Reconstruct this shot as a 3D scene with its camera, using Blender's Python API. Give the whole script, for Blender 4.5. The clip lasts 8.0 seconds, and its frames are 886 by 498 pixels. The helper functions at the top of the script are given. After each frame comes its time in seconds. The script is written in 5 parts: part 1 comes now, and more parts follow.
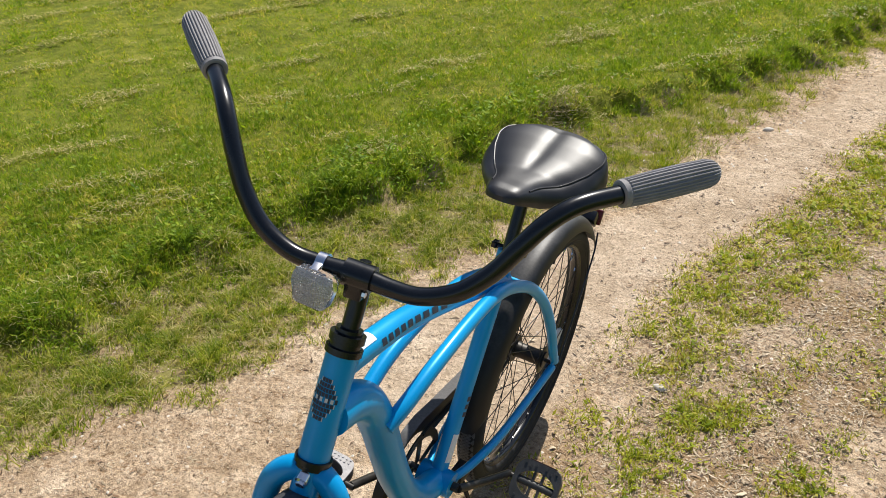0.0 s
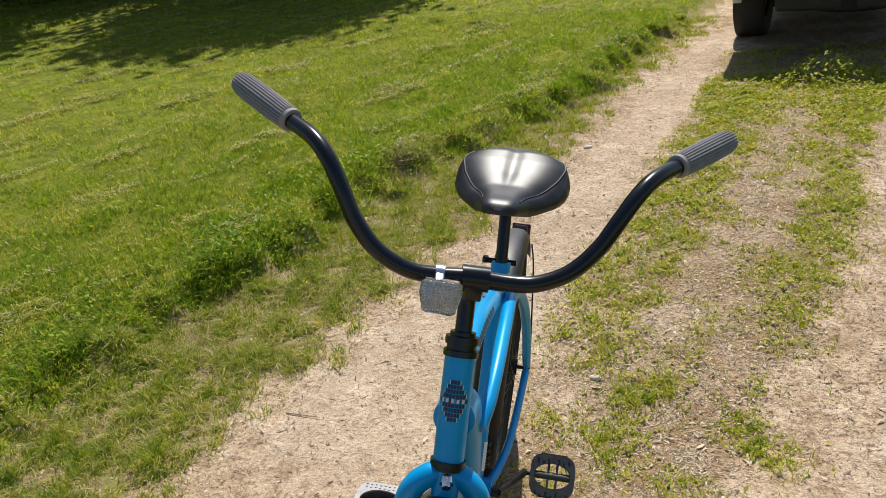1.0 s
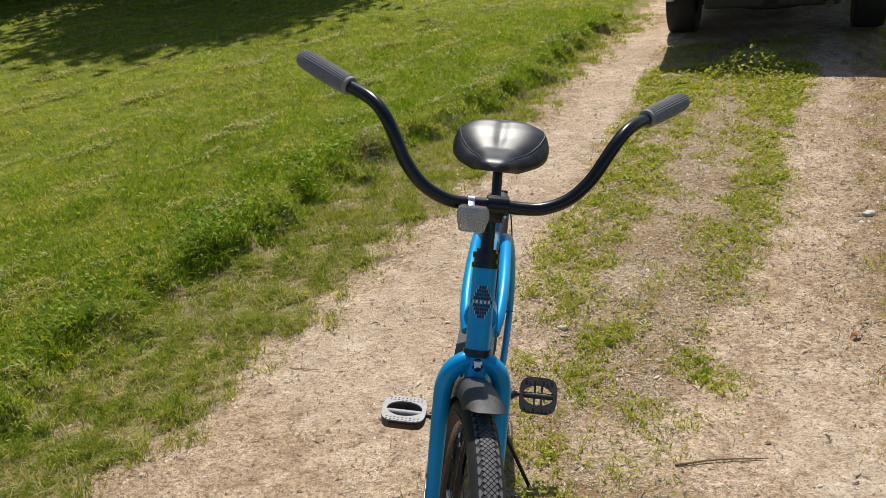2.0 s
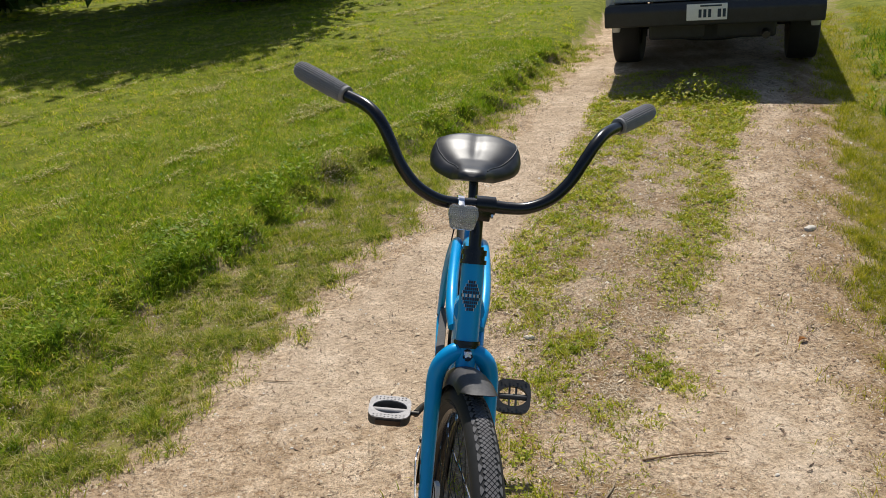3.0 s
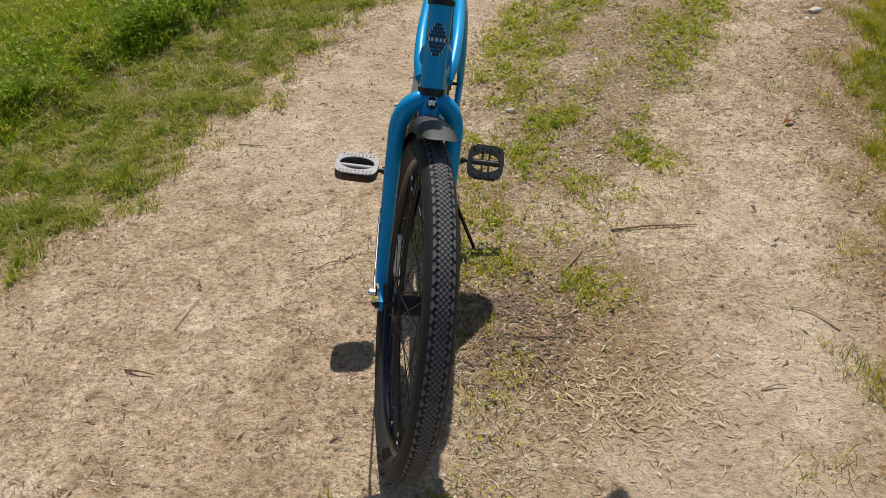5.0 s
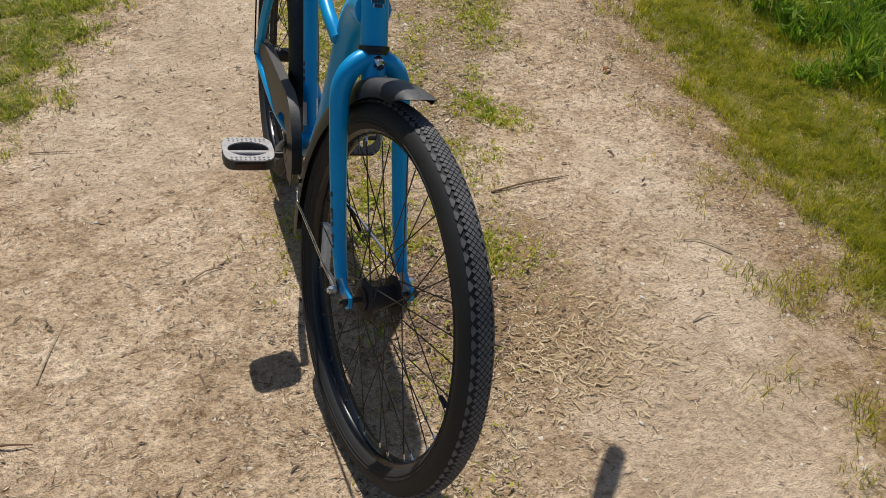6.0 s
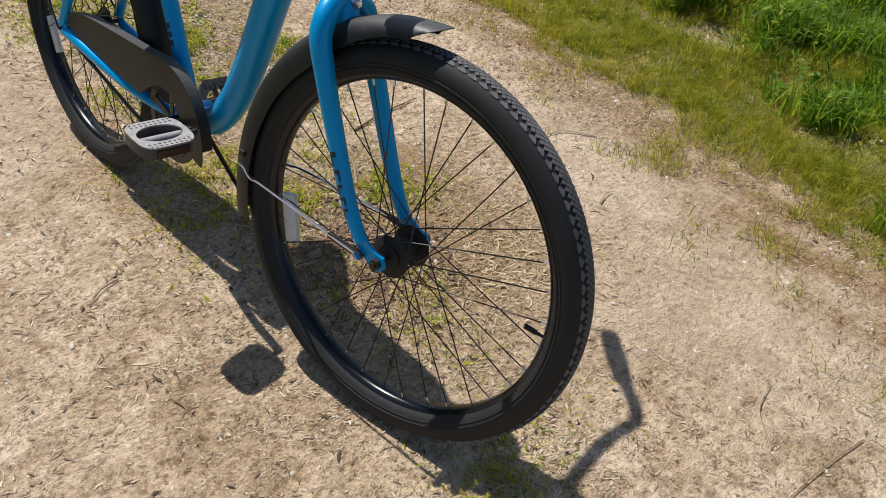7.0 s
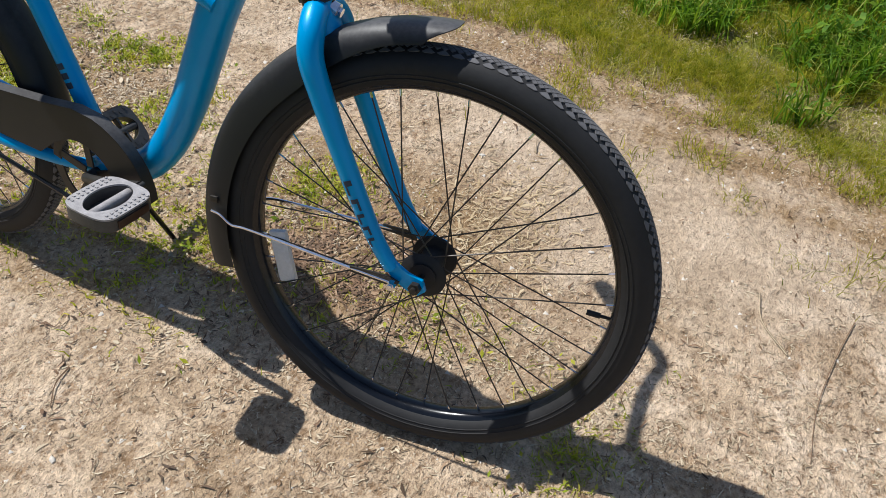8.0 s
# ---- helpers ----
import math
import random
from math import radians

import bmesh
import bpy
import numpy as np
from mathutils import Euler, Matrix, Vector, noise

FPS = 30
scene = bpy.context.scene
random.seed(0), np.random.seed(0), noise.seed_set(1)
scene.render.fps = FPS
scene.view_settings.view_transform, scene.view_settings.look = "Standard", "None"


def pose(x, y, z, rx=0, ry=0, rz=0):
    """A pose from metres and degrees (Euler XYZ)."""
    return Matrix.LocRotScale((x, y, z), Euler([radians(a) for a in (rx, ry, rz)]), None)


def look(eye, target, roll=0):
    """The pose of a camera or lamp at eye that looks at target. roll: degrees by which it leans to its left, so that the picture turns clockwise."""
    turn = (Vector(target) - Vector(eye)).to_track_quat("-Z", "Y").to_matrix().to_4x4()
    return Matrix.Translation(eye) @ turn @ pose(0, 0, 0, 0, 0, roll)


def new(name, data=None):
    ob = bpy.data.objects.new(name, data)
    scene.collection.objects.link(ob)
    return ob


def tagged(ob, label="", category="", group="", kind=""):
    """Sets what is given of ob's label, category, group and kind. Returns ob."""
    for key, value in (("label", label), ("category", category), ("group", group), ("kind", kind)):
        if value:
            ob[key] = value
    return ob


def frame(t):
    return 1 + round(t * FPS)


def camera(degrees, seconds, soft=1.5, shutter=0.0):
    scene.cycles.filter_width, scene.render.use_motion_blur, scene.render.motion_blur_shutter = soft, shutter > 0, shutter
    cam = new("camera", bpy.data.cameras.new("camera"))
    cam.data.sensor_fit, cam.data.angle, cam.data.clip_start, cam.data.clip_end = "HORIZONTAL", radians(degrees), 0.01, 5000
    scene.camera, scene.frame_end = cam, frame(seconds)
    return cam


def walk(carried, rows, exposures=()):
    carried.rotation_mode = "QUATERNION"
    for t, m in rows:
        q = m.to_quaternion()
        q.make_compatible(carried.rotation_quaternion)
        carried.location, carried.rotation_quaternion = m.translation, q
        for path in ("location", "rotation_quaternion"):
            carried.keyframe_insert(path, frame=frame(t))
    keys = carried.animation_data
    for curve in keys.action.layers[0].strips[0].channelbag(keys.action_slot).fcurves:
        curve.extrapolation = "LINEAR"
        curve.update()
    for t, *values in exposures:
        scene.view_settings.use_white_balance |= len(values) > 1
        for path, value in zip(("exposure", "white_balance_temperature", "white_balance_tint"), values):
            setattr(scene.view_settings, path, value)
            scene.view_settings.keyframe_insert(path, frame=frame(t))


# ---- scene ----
cam = camera(57.56, 8.0, soft=0.85)
# seconds, eye, yaw (to the left of +y), pitch, roll
ROWS = [
    (0.0, 0.672, -1.543, 1.407, 29.37, -25.57, -0.83),
    (0.2, 0.588, -1.588, 1.412, 25.07, -23.79, -3.04),
    (0.5, 0.435, -1.677, 1.419, 21.70, -21.03, -5.49),
    (0.8, 0.359, -1.761, 1.401, 13.54, -24.14, -4.43),
    (1.0, 0.339, -1.813, 1.398, 13.17, -21.71, -5.55),
    (1.2, 0.331, -1.887, 1.397, 11.56, -19.12, -5.51),
    (1.5, 0.324, -2.062, 1.421, 10.05, -21.92, -4.54),
    (1.7, 0.299, -2.119, 1.425, 9.49, -22.06, -4.92),
    (2.8, 0.161, -2.288, 1.417, 5.30, -21.60, -4.33),
    (3.0, 0.176, -2.300, 1.410, 4.41, -20.21, -4.29),
    (3.5, 0.205, -2.308, 1.411, 5.09, -21.75, -5.43),
    (4.0, 0.219, -2.318, 1.398, 4.73, -22.54, -4.96),
    (4.3, 0.222, -2.332, 1.387, 2.59, -26.24, -3.80),
    (4.5, 0.232, -2.325, 1.366, 5.08, -28.37, -4.36),
    (5.0, 0.229, -2.291, 1.308, 4.91, -34.76, -2.46),
    (5.2, 0.176, -2.299, 1.283, 1.05, -35.75, -1.70),
    (6.3, -0.308, -2.013, 1.192, -26.01, -36.36, 4.49),
    (6.5, -0.393, -1.946, 1.225, -31.78, -37.05, 5.80),
    (6.8, -0.488, -1.848, 1.213, -37.55, -34.48, 0.68),
    (7.0, -0.602, -1.823, 1.157, -45.34, -39.51, 3.67),
    (7.2, -0.665, -1.768, 1.188, -48.95, -39.07, 3.91),
    (7.5, -0.689, -1.639, 1.183, -53.23, -40.83, 0.29),
    (8.0, -0.693, -1.486, 1.173, -62.81, -43.50, 1.44),
]


def eye_pose(x, y, z, yaw, pitch, roll):
    return pose(x, y, z, 0, 0, yaw) @ pose(0, 0, 0, 90 + pitch) @ pose(0, 0, 0, 0, 0, roll)


walk(cam, [(r[0], eye_pose(*r[1:])) for r in ROWS], exposures=[(0.0, 0.27, 6400, 10), (1.5, 0.1, 6380, 10), (3.5, 0.0, 6380, 10), (4.2, 0.0, 6420, 10), (5.0, -0.15, 6450, 10), (6.5, -0.13, 6350, 10), (7.2, 0.09, 6150, 10), (8.0, 0.15, 5950, 10)])

# ---- world, sun ----
SUN = Vector((0.03, 0.64, 1.0)).normalized()
world = bpy.data.worlds.new("sky")
scene.world = world
world.use_nodes = True
sky = world.node_tree.nodes.new("ShaderNodeTexSky")
sky.sky_type = "NISHITA"
sky.sun_disc = False
sky.sun_elevation = math.asin(SUN.z)
sky.sun_rotation = math.atan2(SUN.x, SUN.y)
bg = world.node_tree.nodes["Background"]
bg.inputs["Strength"].default_value = 0.088
world.node_tree.links.new(sky.outputs["Color"], bg.inputs["Color"])
sun_data = bpy.data.lights.new("sun", "SUN")
sun_data.energy, sun_data.angle, sun_data.color = 4.9, radians(0.53), (1.0, 0.95, 0.86)
sun = new("sun", sun_data)
sun.matrix_world = look(tuple(SUN * 30), (0, 0, 0))


# ---- materials ----
def material(name, build):
    m = bpy.data.materials.new(name)
    m.use_nodes = True
    nt = m.node_tree
    build(nt, nt.nodes["Principled BSDF"])
    return m


def node(nt, kind, **kw):
    n = nt.nodes.new(kind)
    for k, v in kw.items():
        n.inputs[k.replace("_", " ")].default_value = v
    return n


def noise_tex(nt, scale, detail=4.0, rough=0.6, coord="Object", warp=0.0):
    tc = nt.nodes.new("ShaderNodeTexCoord")
    n = node(nt, "ShaderNodeTexNoise", Scale=scale, Detail=detail, Roughness=rough, Distortion=warp)
    nt.links.new(tc.outputs[coord], n.inputs["Vector"])
    return n


def ramp(nt, src, stops):
    r = nt.nodes.new("ShaderNodeValToRGB")
    els = r.color_ramp.elements
    while len(els) < len(stops):
        els.new(0.5)
    for e, (p, c) in zip(els, stops):
        e.position = p
        e.color = (*c, 1.0) if len(c) == 3 else c
    nt.links.new(src, r.inputs["Fac"])
    return r


def mixc(nt, fac, a, b, blend="MIX"):
    m = nt.nodes.new("ShaderNodeMix")
    m.data_type, m.blend_type = "RGBA", blend
    for sock, val in ((m.inputs[0], fac), (m.inputs[6], a), (m.inputs[7], b)):
        if isinstance(val, (int, float)):
            sock.default_value = val
        elif isinstance(val, tuple):
            sock.default_value = (*val, 1.0)
        else:
            nt.links.new(val, sock)
    return m.outputs[2]


def maths(nt, op, a, b=0.0, clamp=False):
    m = nt.nodes.new("ShaderNodeMath")
    m.operation, m.use_clamp = op, clamp
    for sock, val in zip(m.inputs, (a, b)):
        if isinstance(val, (int, float)):
            sock.default_value = val
        else:
            nt.links.new(val, sock)
    return m.outputs[0]


def bump(nt, p, src, strength, distance):
    b = node(nt, "ShaderNodeBump", Strength=strength, Distance=distance)
    nt.links.new(src, b.inputs["Height"])
    nt.links.new(b.outputs["Normal"], p.inputs["Normal"])


def simple(name, base, rough, metal=0.0, vary=0.15, scale=30.0, bump_s=0.0, coat=0.0, spec=0.5):
    def build(nt, p):
        n = noise_tex(nt, scale)
        n2 = noise_tex(nt, scale * 6)
        both = maths(nt, "ADD", maths(nt, "MULTIPLY", n.outputs["Fac"], 0.6), maths(nt, "MULTIPLY", n2.outputs["Fac"], 0.4))
        lo = tuple(max(0.0, c * (1 - vary)) for c in base)
        hi = tuple(min(1.0, c * (1 + vary)) for c in base)
        c = ramp(nt, both, [(0.3, lo), (0.7, hi)])
        nt.links.new(c.outputs["Color"], p.inputs["Base Color"])
        r = nt.nodes.new("ShaderNodeMapRange")
        r.inputs["To Min"].default_value, r.inputs["To Max"].default_value = max(0.02, rough - 0.08), min(1, rough + 0.1)
        nt.links.new(both, r.inputs["Value"])
        nt.links.new(r.outputs["Result"], p.inputs["Roughness"])
        p.inputs["Metallic"].default_value = metal
        p.inputs["Coat Weight"].default_value = coat
        p.inputs["Coat Roughness"].default_value = 0.12
        p.inputs["Specular IOR Level"].default_value = spec
        if bump_s:
            bump(nt, p, n2.outputs["Fac"], bump_s, 0.002)
    return material(name, build)


def build_soil(nt, p):
    at = nt.nodes.new("ShaderNodeAttribute")
    at.attribute_name = "cover"
    sep = nt.nodes.new("ShaderNodeSeparateColor")
    nt.links.new(at.outputs["Color"], sep.inputs["Color"])
    big = noise_tex(nt, 1.3, 5, 0.6)
    mid = noise_tex(nt, 9.0, 6, 0.65, warp=0.4)
    fine = noise_tex(nt, 70.0, 5, 0.8)
    grit = noise_tex(nt, 300.0, 2, 0.7)
    clod = noise_tex(nt, 32.0, 4, 0.7)
    dirt = ramp(nt, mid.outputs["Fac"], [(0.3, (0.325, 0.246, 0.168)), (0.48, (0.44, 0.343, 0.247)), (0.66, (0.59, 0.484, 0.374))])
    patch = ramp(nt, big.outputs["Fac"], [(0.34, (0.9, 0.835, 0.745)), (0.48, (1.08, 1.03, 0.97)), (0.6, (1.22, 1.2, 1.18))])
    dirt2 = mixc(nt, 1.0, dirt.outputs["Color"], patch.outputs["Color"], "MULTIPLY")
    speck = ramp(nt, fine.outputs["Fac"], [(0.35, (0.52, 0.46, 0.4)), (0.46, (0.97, 0.96, 0.94)), (0.59, (1.34, 1.33, 1.29))])
    lump = ramp(nt, clod.outputs["Fac"], [(0.37, (0.64, 0.57, 0.5)), (0.45, (0.97, 0.96, 0.95)), (0.64, (1.1, 1.1, 1.09))])
    coarse = mixc(nt, 1.0, mixc(nt, 1.0, dirt2, speck.outputs["Color"], "MULTIPLY"), lump.outputs["Color"], "MULTIPLY")
    faint = mixc(nt, 0.5, speck.outputs["Color"], (1.06, 1.05, 1.03))
    plain = mixc(nt, 1.0, mixc(nt, 0.45, dirt2, (0.6, 0.485, 0.37)), faint, "MULTIPLY")
    bare = maths(nt, "ADD", sep.outputs["Blue"], maths(nt, "MULTIPLY", maths(nt, "SUBTRACT", mid.outputs["Fac"], 0.5), 1.6))
    bare = maths(nt, "MULTIPLY", maths(nt, "SUBTRACT", bare, 0.3), 2.2, True)
    dirt3 = mixc(nt, maths(nt, "MULTIPLY", bare, 0.65), coarse, plain)
    litter = ramp(nt, fine.outputs["Fac"], [(0.3, (0.13, 0.078, 0.04)), (0.5, (0.34, 0.222, 0.116)), (0.7, (0.5, 0.365, 0.215))])
    sward = ramp(nt, mid.outputs["Fac"], [(0.3, (0.09, 0.115, 0.012)), (0.55, (0.2, 0.22, 0.024)), (0.75, (0.34, 0.31, 0.06))])
    edge = maths(nt, "ADD", sep.outputs["Green"], maths(nt, "MULTIPLY", maths(nt, "SUBTRACT", mid.outputs["Fac"], 0.5), 1.1))
    edge = maths(nt, "ADD", edge, maths(nt, "MULTIPLY", maths(nt, "SUBTRACT", clod.outputs["Fac"], 0.5), 1.3))
    edge = maths(nt, "MULTIPLY", maths(nt, "SUBTRACT", edge, 0.3), 1.7, True)
    c = mixc(nt, edge, dirt3, litter.outputs["Color"])
    g = maths(nt, "ADD", sep.outputs["Red"], maths(nt, "MULTIPLY", maths(nt, "SUBTRACT", mid.outputs["Fac"], 0.5), 0.9))
    g = maths(nt, "MULTIPLY", maths(nt, "SUBTRACT", g, 0.4), 3.5, True)
    c = mixc(nt, g, c, sward.outputs["Color"])
    nt.links.new(c, p.inputs["Base Color"])
    p.inputs["Roughness"].default_value = 0.95
    p.inputs["Specular IOR Level"].default_value = 0.15
    h = maths(nt, "ADD", maths(nt, "MULTIPLY", fine.outputs["Fac"], 0.6), maths(nt, "MULTIPLY", grit.outputs["Fac"], 0.35))
    h = maths(nt, "ADD", h, maths(nt, "ADD", mid.outputs["Fac"], clod.outputs["Fac"]))
    bump(nt, p, h, 0.9, 0.016)


def leafy(name, stops, trans=0.35, patch=0.0):
    """Leaves and blades: each island its own shade, partly lit through."""
    m = bpy.data.materials.new(name)
    m.use_nodes = True
    nt = m.node_tree
    p = nt.nodes["Principled BSDF"]
    geo = nt.nodes.new("ShaderNodeNewGeometry")
    fac = geo.outputs["Random Per Island"]
    if patch:
        n = noise_tex(nt, 1.1, 4, 0.6)
        n2 = noise_tex(nt, 6.0, 3, 0.6)
        w = maths(nt, "ADD", maths(nt, "MULTIPLY", maths(nt, "SUBTRACT", n.outputs["Fac"], 0.5), 1.6 * patch), maths(nt, "MULTIPLY", maths(nt, "SUBTRACT", n2.outputs["Fac"], 0.5), patch))
        n3 = noise_tex(nt, 24.0, 3, 0.6)
        w = maths(nt, "ADD", w, maths(nt, "MULTIPLY", maths(nt, "SUBTRACT", n3.outputs["Fac"], 0.5), 1.7))
        fac = maths(nt, "ADD", maths(nt, "MULTIPLY", fac, 0.75), maths(nt, "ADD", w, 0.12), True)
    c = ramp(nt, fac, stops)
    nt.links.new(c.outputs["Color"], p.inputs["Base Color"])
    p.inputs["Roughness"].default_value = 0.6
    p.inputs["Specular IOR Level"].default_value = 0.25
    if trans:
        t = nt.nodes.new("ShaderNodeBsdfTranslucent")
        bright = mixc(nt, 1.0, c.outputs["Color"], (1.5, 1.45, 0.9), "MULTIPLY")
        nt.links.new(bright, t.inputs["Color"])
        mx = nt.nodes.new("ShaderNodeMixShader")
        mx.inputs[0].default_value = trans
        nt.links.new(p.outputs[0], mx.inputs[1])
        nt.links.new(t.outputs[0], mx.inputs[2])
        nt.links.new(mx.outputs[0], nt.nodes["Material Output"].inputs["Surface"])
    return m


def build_clear(nt, p):
    n = noise_tex(nt, 160, 2)
    p.inputs["Base Color"].default_value = (0.93, 0.93, 0.95, 1)
    p.inputs["Roughness"].default_value = 0.04
    p.inputs["Transmission Weight"].default_value = 1.0
    p.inputs["IOR"].default_value = 1.49
    bump(nt, p, n.outputs["Fac"], 0.12, 0.001)


def build_leather(nt, p):
    n = noise_tex(nt, 420, 3)
    n2 = noise_tex(nt, 12, 3)
    c = ramp(nt, n2.outputs["Fac"], [(0.3, (0.012, 0.012, 0.014)), (0.7, (0.024, 0.024, 0.028))])
    nt.links.new(c.outputs["Color"], p.inputs["Base Color"])
    p.inputs["Roughness"].default_value = 0.42
    p.inputs["Specular IOR Level"].default_value = 0.46
    bump(nt, p, n.outputs["Fac"], 0.12, 0.001)


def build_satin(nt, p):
    """Black enamel; road dust and sunlit brightness painted into its upper side's colour."""
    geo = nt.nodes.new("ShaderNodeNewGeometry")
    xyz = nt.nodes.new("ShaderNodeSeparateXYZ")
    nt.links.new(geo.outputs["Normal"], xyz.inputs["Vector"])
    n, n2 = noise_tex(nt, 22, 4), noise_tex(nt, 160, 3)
    # Faces that point up turn grey, so the top reads as sunlit.
    lit_film = maths(nt, "ADD", xyz.outputs["Z"], maths(nt, "MULTIPLY", maths(nt, "SUBTRACT", n.outputs["Fac"], 0.5), 0.5))
    lit_film = maths(nt, "MULTIPLY", maths(nt, "SUBTRACT", lit_film, 0.42), 1.9, True)
    lit_grime = ramp(nt, n2.outputs["Fac"], [(0.3, (0.05, 0.048, 0.048)), (0.7, (0.085, 0.081, 0.08))])
    nt.links.new(mixc(nt, lit_film, (0.011, 0.011, 0.012), lit_grime.outputs["Color"]), p.inputs["Base Color"])
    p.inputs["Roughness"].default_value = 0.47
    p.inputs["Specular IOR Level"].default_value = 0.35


def build_paint(nt, p):
    n = noise_tex(nt, 7, 3)
    flake = noise_tex(nt, 900, 1)
    c = ramp(nt, n.outputs["Fac"], [(0.3, (0.0, 0.29, 0.64)), (0.7, (0.001, 0.34, 0.71))])
    nt.links.new(c.outputs["Color"], p.inputs["Base Color"])
    p.inputs["Metallic"].default_value = 0.12
    p.inputs["Roughness"].default_value = 0.36
    p.inputs["Specular IOR Level"].default_value = 0.28
    p.inputs["Coat Weight"].default_value = 0.25
    p.inputs["Coat Roughness"].default_value = 0.12
    bump(nt, p, flake.outputs["Fac"], 0.05, 0.0005)


SOIL = material("track_soil", build_soil)
BLUE = material("blue_paint", build_paint)
LEATHER = material("black_vinyl", build_leather)
CLEAR = material("clear_plastic", build_clear)
BLACK = simple("black_enamel", (0.007, 0.008, 0.011), 0.24, vary=0.3, coat=0.05, spec=0.4)
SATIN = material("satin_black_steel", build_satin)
RUBBER = simple("tyre_rubber", (0.017, 0.0165, 0.017), 0.7, vary=0.35, scale=18, bump_s=0.15, spec=0.4)
TREAD = simple("dusty_tread", (0.125, 0.12, 0.122), 0.85, vary=0.4, scale=25, bump_s=0.2)
GRIP = simple("grey_grip_rubber", (0.26, 0.246, 0.246), 0.7, vary=0.2, scale=40, bump_s=0.2)
CHROME = simple("chrome", (0.75, 0.75, 0.77), 0.18, metal=1.0, vary=0.08)
STEEL = simple("dark_steel", (0.05, 0.045, 0.04), 0.45, metal=0.6, vary=0.4)
RESIN = simple("pedal_plastic", (0.045, 0.044, 0.044), 0.5, vary=0.4, scale=60, bump_s=0.3, spec=0.6)
# Pale from dust, with the sun's glint and sky sheen put into the colour.
DUST_SHEEN = simple("dust_sheen_pedal_plastic", (0.33, 0.31, 0.305), 0.5, vary=0.35, scale=80, bump_s=0.3)
WHITE = simple("white_label", (0.78, 0.78, 0.76), 0.5, vary=0.08)
ORANGE = simple("orange_label", (0.75, 0.2, 0.06), 0.5, vary=0.1)
INK = simple("dark_decal", (0.012, 0.03, 0.06), 0.45, vary=0.2)
SILVERINK = simple("silver_decal", (0.62, 0.64, 0.6), 0.45, vary=0.2)
FACET = simple("reflector_facets", (0.86, 0.86, 0.88), 0.18, metal=0.15, vary=0.3, scale=300)
REFLECT = simple("white_reflector_plastic", (0.62, 0.62, 0.63), 0.3, vary=0.12, scale=200, bump_s=0.3)
REDPLASTIC = simple("red_reflector_plastic", (0.13, 0.012, 0.012), 0.25, vary=0.2)
CARPAINT = simple("silver_car_paint", (0.5, 0.51, 0.52), 0.32, metal=0.3, vary=0.08, scale=6, coat=0.8)
CARDARK = simple("dark_bumper_plastic", (0.028, 0.029, 0.032), 0.6, vary=0.3, scale=12, bump_s=0.1)
GLASS = simple("tinted_glass", (0.015, 0.018, 0.02), 0.06, vary=0.1, coat=1.0)
BARK = simple("bark", (0.11, 0.085, 0.06), 0.9, vary=0.5, scale=14, bump_s=0.9)
STONE = simple("pale_stone", (0.62, 0.56, 0.48), 0.85, vary=0.25, scale=50, bump_s=0.5)
LAWN = leafy("lawn_blades", [(0.0, (0.12, 0.225, 0.010)), (0.3, (0.21, 0.315, 0.016)), (0.6, (0.33, 0.375, 0.028)), (0.85, (0.46, 0.42, 0.065)), (1.0, (0.56, 0.47, 0.17))], 0.55, patch=0.6)
LUSH = leafy("lush_blades", [(0.0, (0.08, 0.155, 0.009)), (0.5, (0.2, 0.31, 0.015)), (0.85, (0.34, 0.41, 0.026)), (1.0, (0.46, 0.43, 0.10))], 0.42, patch=0.3)
RANK = leafy("rank_blades", [(0.0, (0.045, 0.115, 0.008)), (0.5, (0.13, 0.245, 0.014)), (0.85, (0.25, 0.345, 0.025)), (1.0, (0.4, 0.38, 0.1))], 0.42, patch=0.3)
VERGE = leafy("verge_blades", [(0.0, (0.09, 0.15, 0.010)), (0.4, (0.22, 0.29, 0.018)), (0.72, (0.37, 0.385, 0.05)), (1.0, (0.58, 0.49, 0.19))], 0.45, patch=0.15)
WEED = leafy("weed_blades", [(0.0, (0.15, 0.225, 0.015)), (0.4, (0.32, 0.37, 0.025)), (0.8, (0.49, 0.455, 0.065)), (1.0, (0.52, 0.42, 0.17))], 0.42, patch=0.2)
SIDE = leafy("side_blades", [(0.0, (0.11, 0.15, 0.008)), (0.4, (0.25, 0.27, 0.013)), (0.75, (0.4, 0.37, 0.028)), (1.0, (0.46, 0.39, 0.11))], 0.5, patch=0.4)
STRAW = leafy("dry_straw", [(0.0, (0.12, 0.08, 0.045)), (0.2, (0.26, 0.19, 0.115)), (0.55, (0.44, 0.345, 0.225)), (1.0, (0.64, 0.53, 0.37))], 0.0)
CLIPPING = leafy("dry_clippings", [(0.0, (0.26, 0.25, 0.08)), (0.5, (0.43, 0.375, 0.15)), (1.0, (0.58, 0.49, 0.26))], 0.3)
GOLDSTRAW = leafy("gold_straw", [(0.0, (0.28, 0.19, 0.1)), (0.5, (0.48, 0.36, 0.21)), (1.0, (0.64, 0.52, 0.34))], 0.15)
BARKBITS = leafy("bark_bits", [(0.0, (0.06, 0.036, 0.019)), (0.6, (0.19, 0.108, 0.058)), (1.0, (0.38, 0.25, 0.15))], 0.0)
CRUMB = leafy("soil_crumb", [(0.0, (0.16, 0.11, 0.07)), (0.5, (0.36, 0.275, 0.19)), (1.0, (0.56, 0.46, 0.34))], 0.0)
